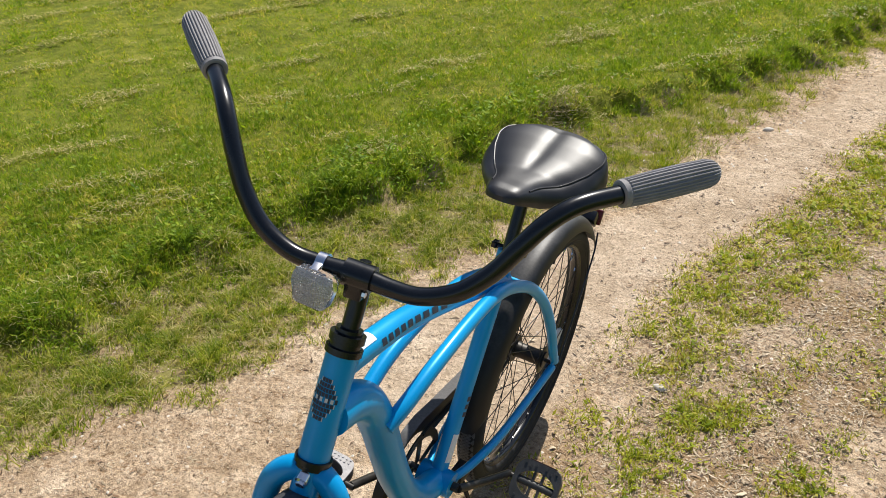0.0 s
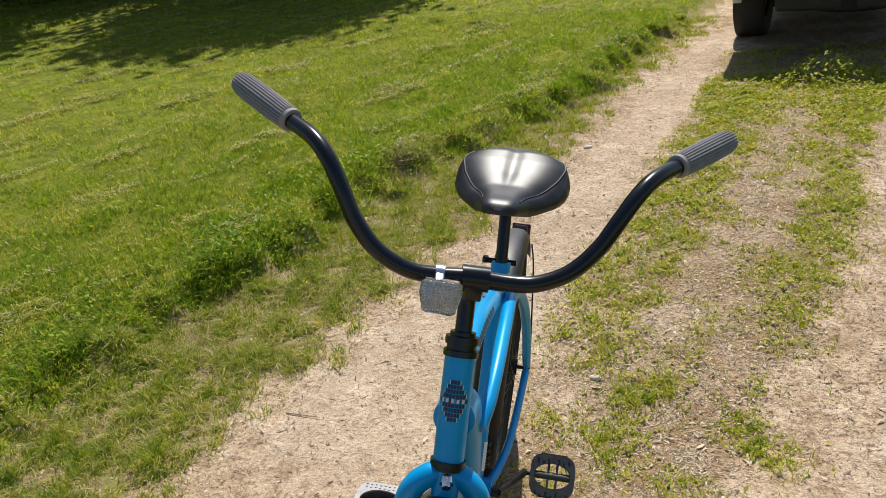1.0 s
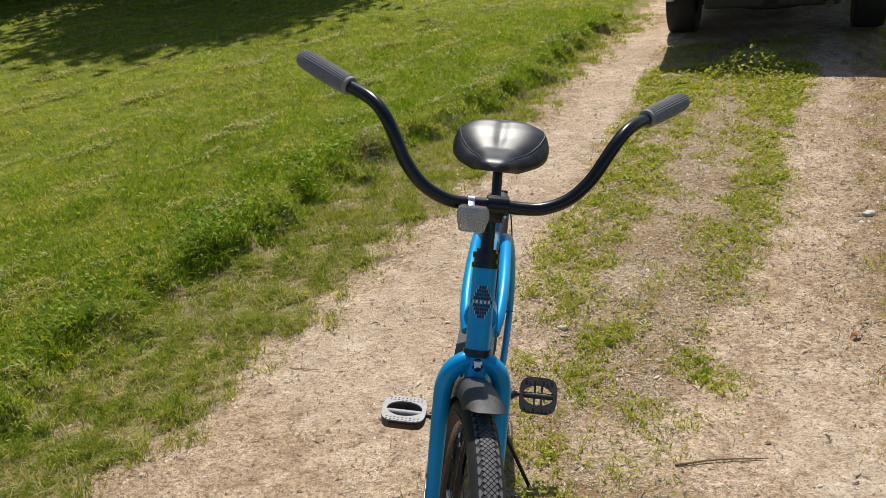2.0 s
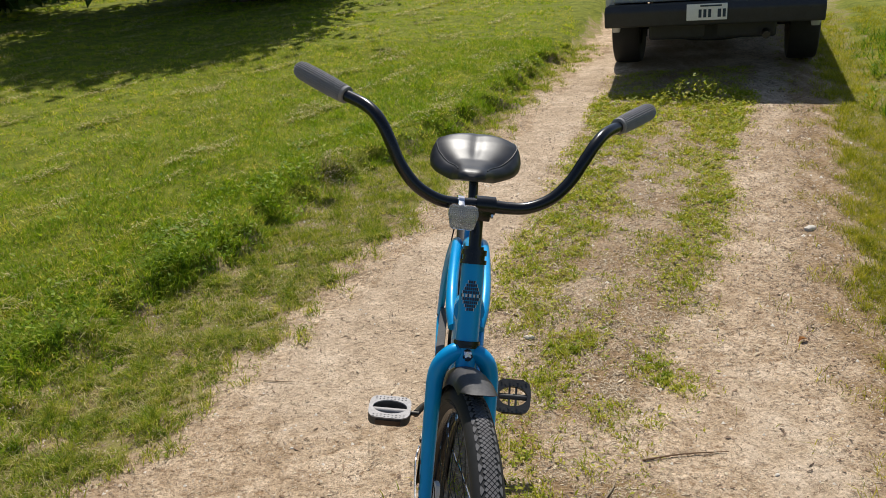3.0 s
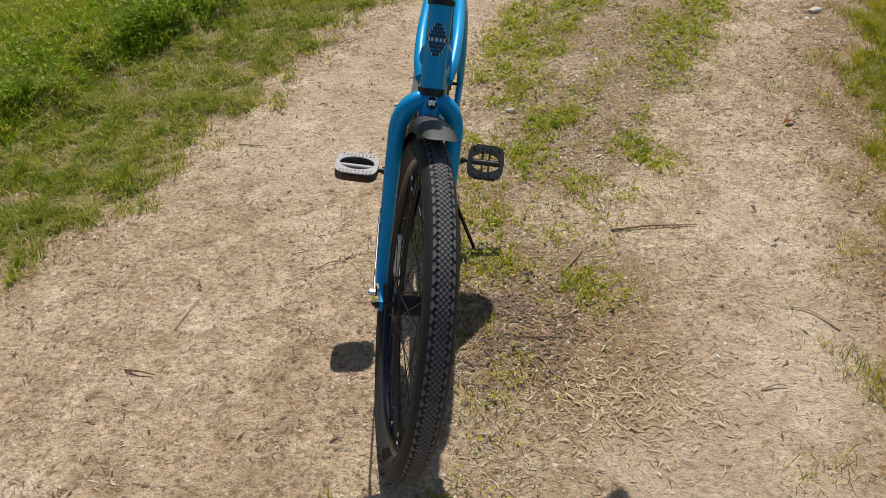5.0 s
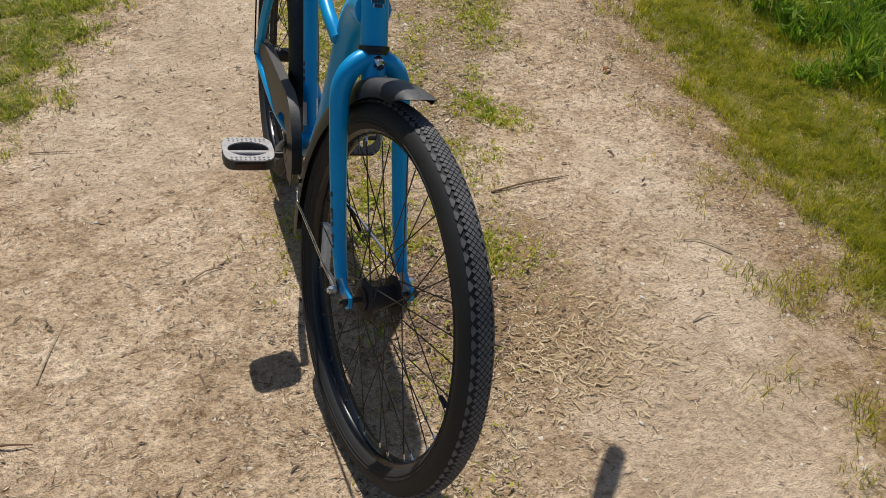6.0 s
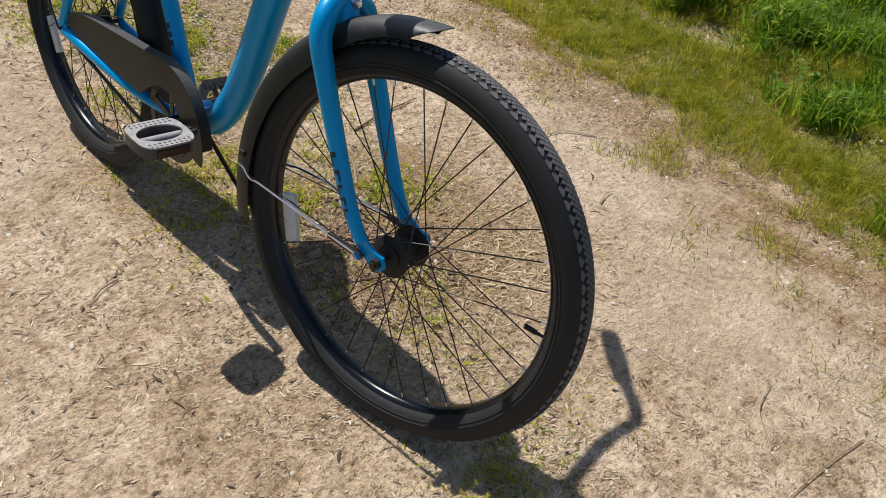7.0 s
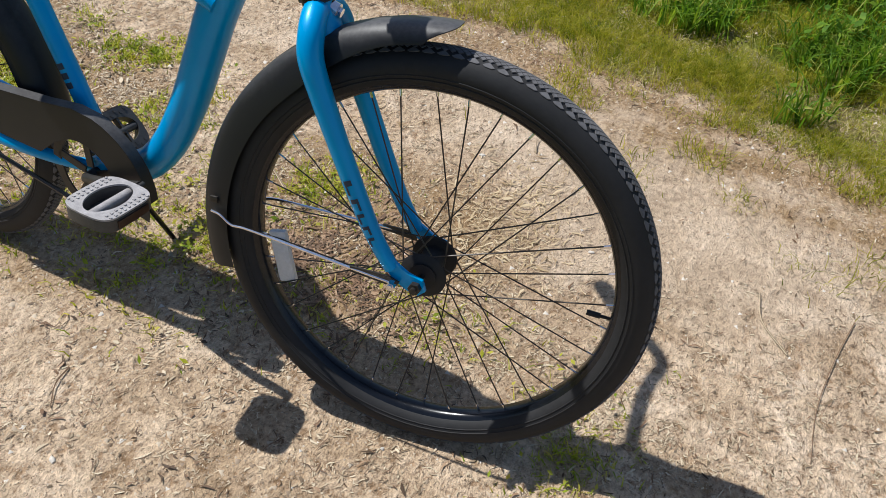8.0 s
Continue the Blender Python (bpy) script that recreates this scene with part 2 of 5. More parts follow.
FOLIAGE = leafy("tree_leaves", [(0.0, (0.018, 0.045, 0.008)), (0.6, (0.045, 0.09, 0.014)), (1.0, (0.1, 0.14, 0.02))], 0.25)


# ---- building helpers ----
def link_mesh(name, bm, mat, smooth=True):
    me = bpy.data.meshes.new(name)
    bm.to_mesh(me)
    bm.free()
    me.materials.append(mat)
    if smooth:
        me.shade_smooth()
        me.set_sharp_from_angle(angle=radians(38))
    return new(name, me)


def part(name, bm, mat, parent, label="", xf=None, smooth=True):
    if xf is not None:
        bm.transform(xf)
    bmesh.ops.recalc_face_normals(bm, faces=bm.faces)
    ob = link_mesh(name, bm, mat, smooth)
    ob.parent = parent
    if label:
        ob["label"] = label
    return ob


def spline(points, steps=8):
    """A smooth line through the points (Catmull-Rom)."""
    p = [Vector(q) for q in points]
    p = [2 * p[0] - p[1]] + p + [2 * p[-1] - p[-2]]
    out = []
    for i in range(1, len(p) - 2):
        a, b, c, d = p[i - 1:i + 3]
        for k in range(steps):
            u = k / steps
            out.append(0.5 * (2 * b + (c - a) * u + (2 * a - 5 * b + 4 * c - d) * u * u + (3 * b - a - 3 * c + d) * u ** 3))
    return out + [p[-2]]


def sweep(bm, line, radius, seg=14, flat=1.0, cap=True):
    """A tube along a line; radius may be a number or a function of 0..1."""
    line = [Vector(q) for q in line]
    rings, up = [], Vector((0.137, 0.311, 0.94)).normalized()
    for i, q in enumerate(line):
        t = (line[min(i + 1, len(line) - 1)] - line[max(i - 1, 0)]).normalized()
        side = t.cross(up)
        if side.length < 1e-4:
            side = t.orthogonal()
        side.normalize()
        up = side.cross(t).normalized()
        r = radius(i / (len(line) - 1)) if callable(radius) else radius
        rings.append([bm.verts.new(q + r * (math.cos(a) * side + flat * math.sin(a) * up)) for a in (2 * math.pi * k / seg for k in range(seg))])
    for a, b in zip(rings, rings[1:]):
        for k in range(seg):
            bm.faces.new((a[k], a[(k + 1) % seg], b[(k + 1) % seg], b[k]))
    if cap:
        bm.faces.new(rings[0][::-1])
        bm.faces.new(rings[-1])
    return bm


def tube(points, radius, seg=14, steps=8, flat=1.0):
    return sweep(bmesh.new(), spline(points, steps) if len(points) > 2 else points, radius, seg, flat)


def rod(bm, a, b, r, seg=12):
    return sweep(bm, [a, b], r, seg)


def spin(bm, profile, centre, turns=96, arc=(0.0, 360.0), closed=True):
    """Turns a profile of (radius, side) round the bike's sideways axis through centre."""
    c = Vector(centre)
    whole = abs(arc[1] - arc[0]) >= 360
    n = turns if whole else turns + 1
    rings = []
    for i in range(n):
        a = radians(arc[0] + (arc[1] - arc[0]) * i / turns)
        rings.append([bm.verts.new(c + Vector((r * math.cos(a), s, r * math.sin(a)))) for r, s in profile])
    m = len(profile)
    for i in range(n if whole else n - 1):
        a, b = rings[i], rings[(i + 1) % n]
        for k in range(m if closed else m - 1):
            bm.faces.new((a[k], a[(k + 1) % m], b[(k + 1) % m], b[k]))
    if closed and not whole:
        bm.faces.new(rings[0])
        bm.faces.new(rings[-1][::-1])
    return bm


def box(bm, centre, size, turn=None, bevel=0.0):
    m = Matrix.Translation(centre) @ (turn.to_4x4() if turn is not None else Matrix()) @ Matrix.Diagonal((*size, 1))
    g = bmesh.ops.create_cube(bm, size=1.0, matrix=m)
    if bevel:
        es = {e for v in g["verts"] for e in v.link_edges}
        bmesh.ops.bevel(bm, geom=list(es), offset=bevel, segments=2, affect="EDGES", profile=0.6)
    return bm


def slab(bm, outline, thick, hole=None):
    """A plate in the xz plane, thick along y, from an outline of (x, z)."""
    def ring(y, pts):
        return [bm.verts.new((x, y, z)) for x, z in pts]
    a, b = ring(-thick / 2, outline), ring(thick / 2, outline)
    n = len(outline)
    for k in range(n):
        bm.faces.new((a[k], a[(k + 1) % n], b[(k + 1) % n], b[k]))
    if hole is None:
        bm.faces.new(a)
        bm.faces.new(b[::-1])
        return bm
    c, d = ring(-thick / 2, hole), ring(thick / 2, hole)
    for k in range(n):
        j = (k + 1) % n
        bm.faces.new((c[k], c[j], d[j], d[k]))
        bm.faces.new((a[k], a[j], c[j], c[k]))
        bm.faces.new((b[k], b[j], d[j], d[k]))
    return bm


def stuff(name, verts, faces_per, mat, label, category):
    """One mesh of many small alike pieces: verts (n, k, 3), faces as index tuples within a piece."""
    n, k, _ = verts.shape
    loops = np.concatenate([np.concatenate([np.arange(n)[:, None] * k + np.array(f)], 1).reshape(n, -1) for f in faces_per], 1)
    sizes = np.array([len(f) for f in faces_per])
    me = bpy.data.meshes.new(name)
    me.vertices.add(n * k)
    me.vertices.foreach_set("co", verts.reshape(-1).astype(np.float32))
    me.loops.add(loops.size)
    me.loops.foreach_set("vertex_index", loops.reshape(-1).astype(np.int32))
    tot = np.tile(sizes, n)
    me.polygons.add(len(tot))
    me.polygons.foreach_set("loop_start", np.concatenate([[0], np.cumsum(tot)[:-1]]).astype(np.int32))
    me.update(calc_edges=True)
    me.materials.append(mat)
    return tagged(new(name, me), label, category, kind="stuff")


# ---- the ground ----
def along(y, *knots):
    return np.interp(y, [k[0] for k in knots], [k[1] for k in knots])


def left_edge(y):
    return along(y, (-30, -14), (-2.2, -1.85), (-1.2, -1.36), (-0.45, -1.06), (0.04, -0.84), (0.74, -0.64), (1.4, -0.40), (1.78, -0.16), (3.39, 0.26), (5.08, 0.80), (6.0, 1.2), (30, 8.1), (400, 114))


def left_ledge(y):
    return along(y, (-30, -14.5), (-2.2, -2.15), (-1.2, -1.75), (-0.17, -1.46), (0.29, -1.45), (0.94, -1.30), (1.2, -1.16), (1.84, -0.95), (2.25, -0.78), (2.84, -0.44), (3.41, -0.03), (3.95, 0.24), (5.08, 0.55), (6.0, 0.95), (30, 7.8), (400, 113.5))


def strip_left(y):
    return along(y, (-30, -9), (-1.6, 0.0), (-0.26, 0.14), (0.47, 0.09), (1.08, 0.17), (1.72, 0.39), (2.53, 0.62), (3.49, 0.91), (4.92, 1.25), (30, 8.7))


def strip_right(y):
    return along(y, (-30, -8), (-1.6, 0.25), (-0.18, 0.60), (0.64, 0.97), (1.28, 1.23), (2.83, 1.71), (3.81, 2.02), (30, 9.7))


def right_edge(y):
    return along(y, (-30, -9.5), (-2.3, 0.80), (-1.73, 1.00), (-1.39, 1.09), (-1.05, 1.20), (-0.45, 1.35), (0.05, 1.44), (0.79, 1.56), (1.76, 1.89), (3.66, 2.49), (5.6, 3.05), (30, 10.2), (400, 116))


def right_ledge(y):
    return right_edge(y) + along(y, (-2, 0.24), (-1.4, 0.3), (-0.97, 0.48), (0.0, 0.55), (3, 0.5))


def smooth(t):
    t = np.clip(t, 0, 1)
    return t * t * (3 - 2 * t)


def rough(x, y, s, seed):
    """Cheap smooth unevenness, about -1 to 1."""
    r = np.random.RandomState(seed)
    x, y, out = np.asarray(x, np.float32), np.asarray(y, np.float32), 0
    for i in range(6):
        a = r.uniform(0, 2 * np.pi)
        f = (2 * np.pi / s) * r.uniform(0.6, 1.7)
        out = out + np.sin(x * np.float32(f * np.cos(a)) + y * np.float32(f * np.sin(a)) + np.float32(r.uniform(0, 7)))
    return out / 3.0


def slope(y):
    d = np.minimum(y, 40.0) - 0.35
    return 0.06 * (d + np.sqrt(d * d + 0.04)) / 2


def height(x, y):
    wob = 0.07 * rough(x, y, 0.55, 1) + 0.04 * rough(x, y, 0.2, 38)
    bank_l = smooth((left_ledge(y) + wob - x) / 0.2 + 0.1)
    bank_r = smooth((x - right_ledge(y) + wob) / 0.22)
    z = slope(y) + 0.115 * bank_l + 0.05 * bank_r
    z = z + np.minimum(np.maximum(left_ledge(y) - x, 0), 30) * 0.02
    strip = smooth((x - strip_left(y)) / 0.2) * smooth((strip_right(y) - x) / 0.2)
    z = z + 0.012 * strip * smooth((y - 0.2) / 0.6)
    out = smooth((np.hypot(x * 0.8, y + 0.5) - 0.7) / 0.6)
    z = z + (0.005 * rough(x, y, 0.9, 2) + 0.0012 * rough(x, y, 0.17, 3)) * (0.15 + 0.85 * out)
    return z + 0.02 * rough(x, y, 1.6, 4) * bank_l


def clump(x, y, s, seed):
    """Loose clusters of size s, 0 to 1."""
    return smooth(0.45 + 0.9 * (rough(x, y, s, seed) + 0.5 * rough(x, y, s * 0.45, seed + 100)))


def swept(x, y):
    """1 where the dirt lies bare and smooth."""
    ruts = smooth((x - left_edge(y) - 0.06) / 0.16) * smooth((strip_left(y) - x - 0.02) / 0.14) * smooth((y + 0.25) / 0.6)
    ruts = ruts + 0.55 * smooth((x - strip_right(y) - 0.04) / 0.14) * smooth((right_edge(y) - x - 0.1) / 0.14) * smooth((y - 1.0) / 1.2)
    return np.clip(0.9 * ruts + 0.35 * smooth(1.2 * rough(x, y, 1.0, 44) - 0.1) * smooth((y + 0.2) / 0.6) + 1.2 * np.exp(-(((x - 0.74) / 0.34) ** 2 + ((y + 1.35) / 0.5) ** 2)) + 0.9 * np.exp(-(((x - 0.98) / 0.16) ** 2 + ((y + 1.0) / 0.4) ** 2)) + 0.8 * np.exp(-(((x + 0.42) / 0.3) ** 2 + ((y - 0.2) / 0.45) ** 2)) + 0.7 * np.exp(-(((x - 0.98) / 0.2) ** 2 + ((y + 0.2) / 0.5) ** 2)), 0, 1)


def cover(x, y):
    """Green cover, and dry litter, 0 to 1 each."""
    n = rough(x, y, 0.6, 5)
    n2 = rough(x, y, 0.19, 6) + 0.6 * rough(x, y, 0.07, 7)
    lawn = smooth((left_ledge(y) - x + 0.06 * n) / 0.12)
    verge = smooth((left_edge(y) - x + 0.06 * n + 0.06 * n2) / 0.26 + 0.2)
    rlawn = smooth((x - right_ledge(y) + 0.08 * n) / 0.2)
    rverge = smooth((x - right_edge(y) + 0.05 * n + 0.05 * n2) / 0.22 + 0.15)
    strip = smooth((x - strip_left(y) + 0.06 * n) / 0.18) * smooth((strip_right(y) - x + 0.06 * n) / 0.18)
    green = np.maximum.reduce([lawn, rlawn, 0.55 * verge, 0.6 * rverge, 0.3 * strip * smooth((y + 0.5) / 0.8) * (1 - smooth((y - 4.0) / 0.15))])
    dry = np.maximum.reduce([0.6 * verge * (1 - lawn), 0.6 * rverge * (1 - rlawn), (0.8 + 0.25 * n2) * np.exp(-((x - right_edge(y) + 0.03) / 0.22) ** 2), strip * (0.66 + 0.25 * n + 0.12 * n2) * (0.6 + 0.4 * smooth((y + 0.5) / 0.8)), (0.7 + 0.2 * n2) * np.exp(-(((x - 0.1) / 0.26) ** 2 + ((y + 0.2) / 0.42) ** 2) ** 2), (0.85 + 0.3 * n + 0.15 * n2) * np.exp(-(((x - 0.36) / 0.36) ** 2 + ((y + 0.72) / 0.42) ** 2) ** 2)])
    return np.clip(green, 0, 1), np.clip(dry, 0, 1), lawn, verge, rlawn, rverge, strip


def axis(lo, hi, step, far):
    mid = list(np.arange(lo, hi + step / 2, step))
    a, s = [hi], step
    while a[-1] < far:
        s *= 1.22
        a.append(a[-1] + s)
    b, s = [lo], step
    while b[-1] > -far:
        s *= 1.22
        b.append(b[-1] - s)
    return np.array(b[:0:-1] + mid + a[1:])


gx, gy = axis(-2.6, 3.2, 0.028, 420), axis(-2.6, 5.4, 0.028, 420)
XX, YY = np.meshgrid(gx, gy)
ZZ = height(XX, YY)
nx, ny = len(gx), len(gy)
idx = np.arange(nx * ny).reshape(ny, nx)
quads = np.stack([idx[:-1, :-1], idx[:-1, 1:], idx[1:, 1:], idx[1:, :-1]], -1).reshape(-1, 4)
me = bpy.data.meshes.new("ground")
me.vertices.add(nx * ny)
me.vertices.foreach_set("co", np.stack([XX, YY, ZZ], -1).reshape(-1).astype(np.float32))
me.loops.add(quads.size)
me.loops.foreach_set("vertex_index", quads.reshape(-1).astype(np.int32))
me.polygons.add(len(quads))
me.polygons.foreach_set("loop_start", (np.arange(len(quads)) * 4).astype(np.int32))
me.update(calc_edges=True)
cg, cd, *_ = cover(XX, YY)
ca = me.color_attributes.new("cover", "FLOAT_COLOR", "POINT")
ca.data.foreach_set("color", np.stack([cg, cd, swept(XX, YY), 0 * cg + 1], -1).reshape(-1).astype(np.float32))
me.shade_smooth()
me.materials.append(SOIL)
tagged(new("ground", me), "pale dirt farm track with two wheel ruts between grass", "ground", kind="structure")


# ---- grass, weeds and litter ----
def blades(name, x, y, tall, wide, lean, mat, label, category, seed, sink=0.008, near=3.6):
    """Bent, tapering blades of grass rooted at x, y; far ones are straight."""
    r = np.random.RandomState(seed)
    n = len(x)
    a, b = r.uniform(0, 2 * np.pi, n), r.uniform(0, 2 * np.pi, n)
    h = tall * r.uniform(0.5, 1.25, n)
    bend = lean * r.uniform(0.2, 1.3, n)
    root = np.stack([x, y, height(x, y) - sink], -1)
    side = np.stack([np.cos(a), np.sin(a), 0 * a], -1) * (wide / 2)[:, None]
    way = np.stack([np.cos(b), np.sin(b), 0 * b], -1)
    up = np.array([0, 0, 1.0])
    mid = root + way * (h * bend * 0.3)[:, None] + up * (h * 0.55)[:, None]
    tip = root + way * (h * bend)[:, None] + up * (h * np.maximum(0.25, 1.0 - 0.35 * bend))[:, None]
    k = dist_eye(x, y) < near
    v = np.stack([root - side, root + side, mid + side * 0.8, mid - side * 0.8, tip], 1)[k]
    if k.any():
        stuff(name, v, [(0, 1, 2, 3), (3, 2, 4)], mat, label, category)
    if (~k).any():
        v = np.stack([root - side * 1.2, root + side * 1.2, tip], 1)[~k]
        stuff(name, v, [(0, 1, 2)], mat, label, category)


def scatter(n, x0, x1, y0, y1, keep, seed):
    r = np.random.RandomState(seed)
    xs, ys, got = [], [], 0
    while got < n:
        x, y = r.uniform(x0, x1, n), r.uniform(y0, y1, n)
        ok = r.uniform(0, 1, n) < keep(x, y)
        xs.append(x[ok])
        ys.append(y[ok])
        got += int(ok.sum())
        if ok.sum() < n * 0.002:
            break
    return np.concatenate(xs)[:n], np.concatenate(ys)[:n]


def dist_eye(x, y):
    return np.hypot(x - 0.2, y + 2.0)


def keep_lawn(x, y):
    return cover(x, y)[2] * (0.1 + 0.9 * np.where(dist_eye(x, y) < 4.0, clump(x, y, 0.09, 50), clump(x, y, 0.2, 51))) * np.minimum(1, (2.2 / dist_eye(x, y)) ** 1.5) * smooth((y + 4.4) / 1.6)


def keep_lush(x, y):
    d = left_ledge(y) - x + 0.07 * rough(x, y, 0.55, 1) + 0.05 * rough(x, y, 0.25, 8)
    return smooth(d / 0.07 + 0.4) * np.exp(-np.maximum(d, 0) / 0.95) * np.clip(0.5 + 0.6 * rough(x, y, 0.45, 9), 0.05, 1) * (0.25 + 0.75 * clump(x, y, 0.1, 52)) * np.minimum(1, 4.5 / dist_eye(x, y))


def tufts(x, y):
    """Where the grass on the lawn's edge stands tall."""
    return np.clip(np.exp(-((x + 1.0) ** 2 + (y - 2.1) ** 2) / 0.05) + np.exp(-((x + 1.25) ** 2 + (y - 1.2) ** 2) / 0.08) + 0.4 * smooth(rough(x, y, 0.8, 41) - 0.55), 0, 1)


def keep_verge(x, y):
    g = cover(x, y)
    return g[3] * (1 - 0.8 * g[2]) * np.clip(0.6 + 0.5 * rough(x, y, 0.3, 10), 0.05, 1) * (0.08 + 0.92 * clump(x, y, 0.09, 53)) * np.minimum(1, (3.0 / dist_eye(x, y)))


def side_gap(x, y):
    """Worn hollows of bare, littered soil at the foot of the tall grass."""
    d = x - right_ledge(y) - 0.02
    return np.exp(-(d / 0.11) ** 2) * smooth(0.35 + 1.3 * rough(x, y, 0.4, 56))


def keep_right(x, y):
    g = cover(x, y)
    return np.clip(g[5] * (0.25 + 0.75 * clump(x, y, 0.13, 54)) * (0.8 + 0.35 * rough(x, y, 0.3, 11)) * smooth((x - right_edge(y) + 0.11) / 0.22) * (1 - 0.85 * side_gap(x, y)), 0, 1) * np.minimum(1, (2.5 / dist_eye(x, y)) ** 1.5) * smooth((y + 4.4) / 1.6) * (0.06 + np.exp(-np.maximum(x - right_edge(y), 0) / 0.7)) + (0.09 - 0.06 * smooth((y + 0.9) / 0.6)) * np.exp(-((x - right_edge(y) + 0.12) / 0.15) ** 2) * smooth(1.6 * rough(x, y, 0.28, 42) - 0.2) * smooth((y + 2.4) / 0.5)


def keep_side_long(x, y):
    d = x - right_ledge(y) + 0.02 + 0.14 * rough(x, y, 0.5, 36)
    return (1 - side_gap(x, y)) * (0.15 + 0.85 * clump(x, y, 0.2, 55)) * smooth(d / 0.12) * np.clip(0.5 + 0.6 * rough(x, y, 0.5, 37), 0.06, 1) * np.minimum(1, (2.5 / dist_eye(x, y)) ** 1.5) * smooth((y + 4.4) / 1.6) * smooth((7.5 - x) / 2.5) * (0.1 + np.exp(-np.maximum(d, 0) / 1.0))


def weed_patches(x, y):
    """Weeds of the middle strip: bands along its sides and loose clumps."""
    n = rough(x, y, 0.38, 12) + 0.6 * rough(x, y, 0.16, 13)
    l, r = strip_left(y), strip_right(y)
    u = (x - l) / (r - l)
    band = 1.1 * np.exp(-((u - 0.15) / 0.22) ** 4) * smooth((y - 0.25) / 0.6) + 1.2 * np.exp(-((u - 0.85) / 0.14) ** 4) * smooth((y - 0.6) / 0.5) + 0.9 * smooth((y - 2.9) / 0.5)
    lx, ly = (x - 0.39) * 0.81 + (y - 0.38) * 0.59, (y - 0.38) * 0.81 - (x - 0.39) * 0.59
    clump = 1.1 * np.exp(-((lx / 0.2) ** 4 + (ly / 0.055) ** 2)) + 0.6 * np.exp(-((x - 0.3) ** 2 + (y - 0.18) ** 2) / 0.005) + np.exp(-((x - 0.73) ** 2 / 0.005 + (y - 0.14) ** 2 / 0.02)) + 0.5 * np.exp(-((x - 0.4) ** 2 + (y - 0.65) ** 2) / 0.005) + 0.7 * np.exp(-((x - 0.2) ** 2 / 0.008 + (y + 0.38) ** 2 / 0.03)) + 0.7 * np.exp(-((x - 0.29) ** 2 + (y + 0.32) ** 2) / 0.006) + 0.25 * np.exp(-((x - 0.22) ** 2 / 0.012 + (y + 0.9) ** 2 / 0.03)) + 0.3 * np.exp(-((x - 0.06) ** 2 / 0.012 + (y + 0.5) ** 2 / 0.02)) + 0.5 * np.exp(-((x - 0.44) ** 2 + (y + 0.6) ** 2) / 0.012) + 0.45 * np.exp(-((x - 0.77) ** 2 + (y - 0.42) ** 2) / 0.008) + 0.35 * np.exp(-((x + 0.75) ** 2 + (y - 0.06) ** 2) / 0.006)
    clump = clump + 1.6 * np.exp(-((x - 1.7) ** 2 / 0.06 + (y - 3.9) ** 2 / 0.03)) + 0.42 * np.exp(-((x - 0.09) ** 2 / 0.02 + (y + 1.33) ** 2 / 0.006))
    clump = clump + 0.1 * np.exp(-((x - 0.02) ** 2 / 0.006 + (y + 0.3) ** 2 / 0.05)) + 0.6 * np.exp(-((x - 0.18) ** 2 / 0.006 + (y + 0.46) ** 2 / 0.008)) + 0.1 * np.exp(-((x - 0.03) ** 2 / 0.008 + (y + 0.05) ** 2 / 0.02))
    clump = clump + 0.7 * np.exp(-((x - 0.23) ** 2 / 0.01 + (y + 0.15) ** 2 / 0.03)) + 0.5 * np.exp(-((x - 0.3) ** 2 / 0.006 + (y + 0.46) ** 2 / 0.008))
    inside = smooth((u + 0.15) / 0.2) * smooth((1.15 - u) / 0.2)
    return np.clip(inside * np.maximum(band * (0.64 + 0.4 * n), 0) + clump * (0.6 + 0.5 * n) + 0.27 * inside * smooth((y + 0.7) / 0.8) * np.clip(0.45 + n, 0, 1), 0, 1)


x, y = scatter(430000, -9.0, 1.2, -4.4, 13.0, keep_lawn, 21)
d = dist_eye(x, y)
blades("lawn_grass", x, y, 0.026 + 0.010 * rough(x, y, 0.5, 31) + 0.016 * clump(x, y, 0.09, 50), 0.0024 + 0.0009 * d, 1.3 + 0 * x, LAWN, "sunlit mown lawn of yellow-green grass with dry clippings", "grass", 41)
x, y = scatter(185000, -4.0, 0.8, -2.2, 6.5, keep_lush, 22)
blades("long_grass", x, y, 0.04 + 0.014 * rough(x, y, 0.4, 32) + 0.06 * tufts(x, y) * np.exp(-np.maximum(left_ledge(y) - x, 0) / 0.3), 0.0034 + 0.0004 * dist_eye(x, y), 1.0 + 0 * x, LUSH, "lush dark green grass overhanging the lawn's edge", "grass", 42)
x, y = scatter(150000, -2.6, 1.4, -2.4, 6.5, keep_verge, 23)
blades("verge_grass", x, y, 0.042 + 0.018 * rough(x, y, 0.3, 33), 0.0024 + 0.0005 * dist_eye(x, y), 1.1 + 0 * x, VERGE, "dry yellowish grass along the edge of the track", "grass", 43)
x, y = scatter(38000, -2.6, 1.4, -2.4, 6.0, keep_verge, 35)
blades("dead_grass", x, y, 0.045 + 0.012 * rough(x, y, 0.3, 43), 0.0018 + 0.0005 * dist_eye(x, y), 1.5 + 0 * x, CLIPPING, "dry straw-coloured grass mixed into the verge", "grass", 55)
x, y = scatter(1600, -1.15, -0.6, 2.1, 2.7, lambda x, y: np.exp(-((x + 0.86) ** 2 / 0.012 + (y - 2.4) ** 2 / 0.02)), 36)
blades("dead_tuft", x, y, 0.05 + 0 * x, 0.004 + 0 * x, 1.8 + 0 * x, STRAW, "tangle of dead brown grass on the lawn's edge", "grass", 56)
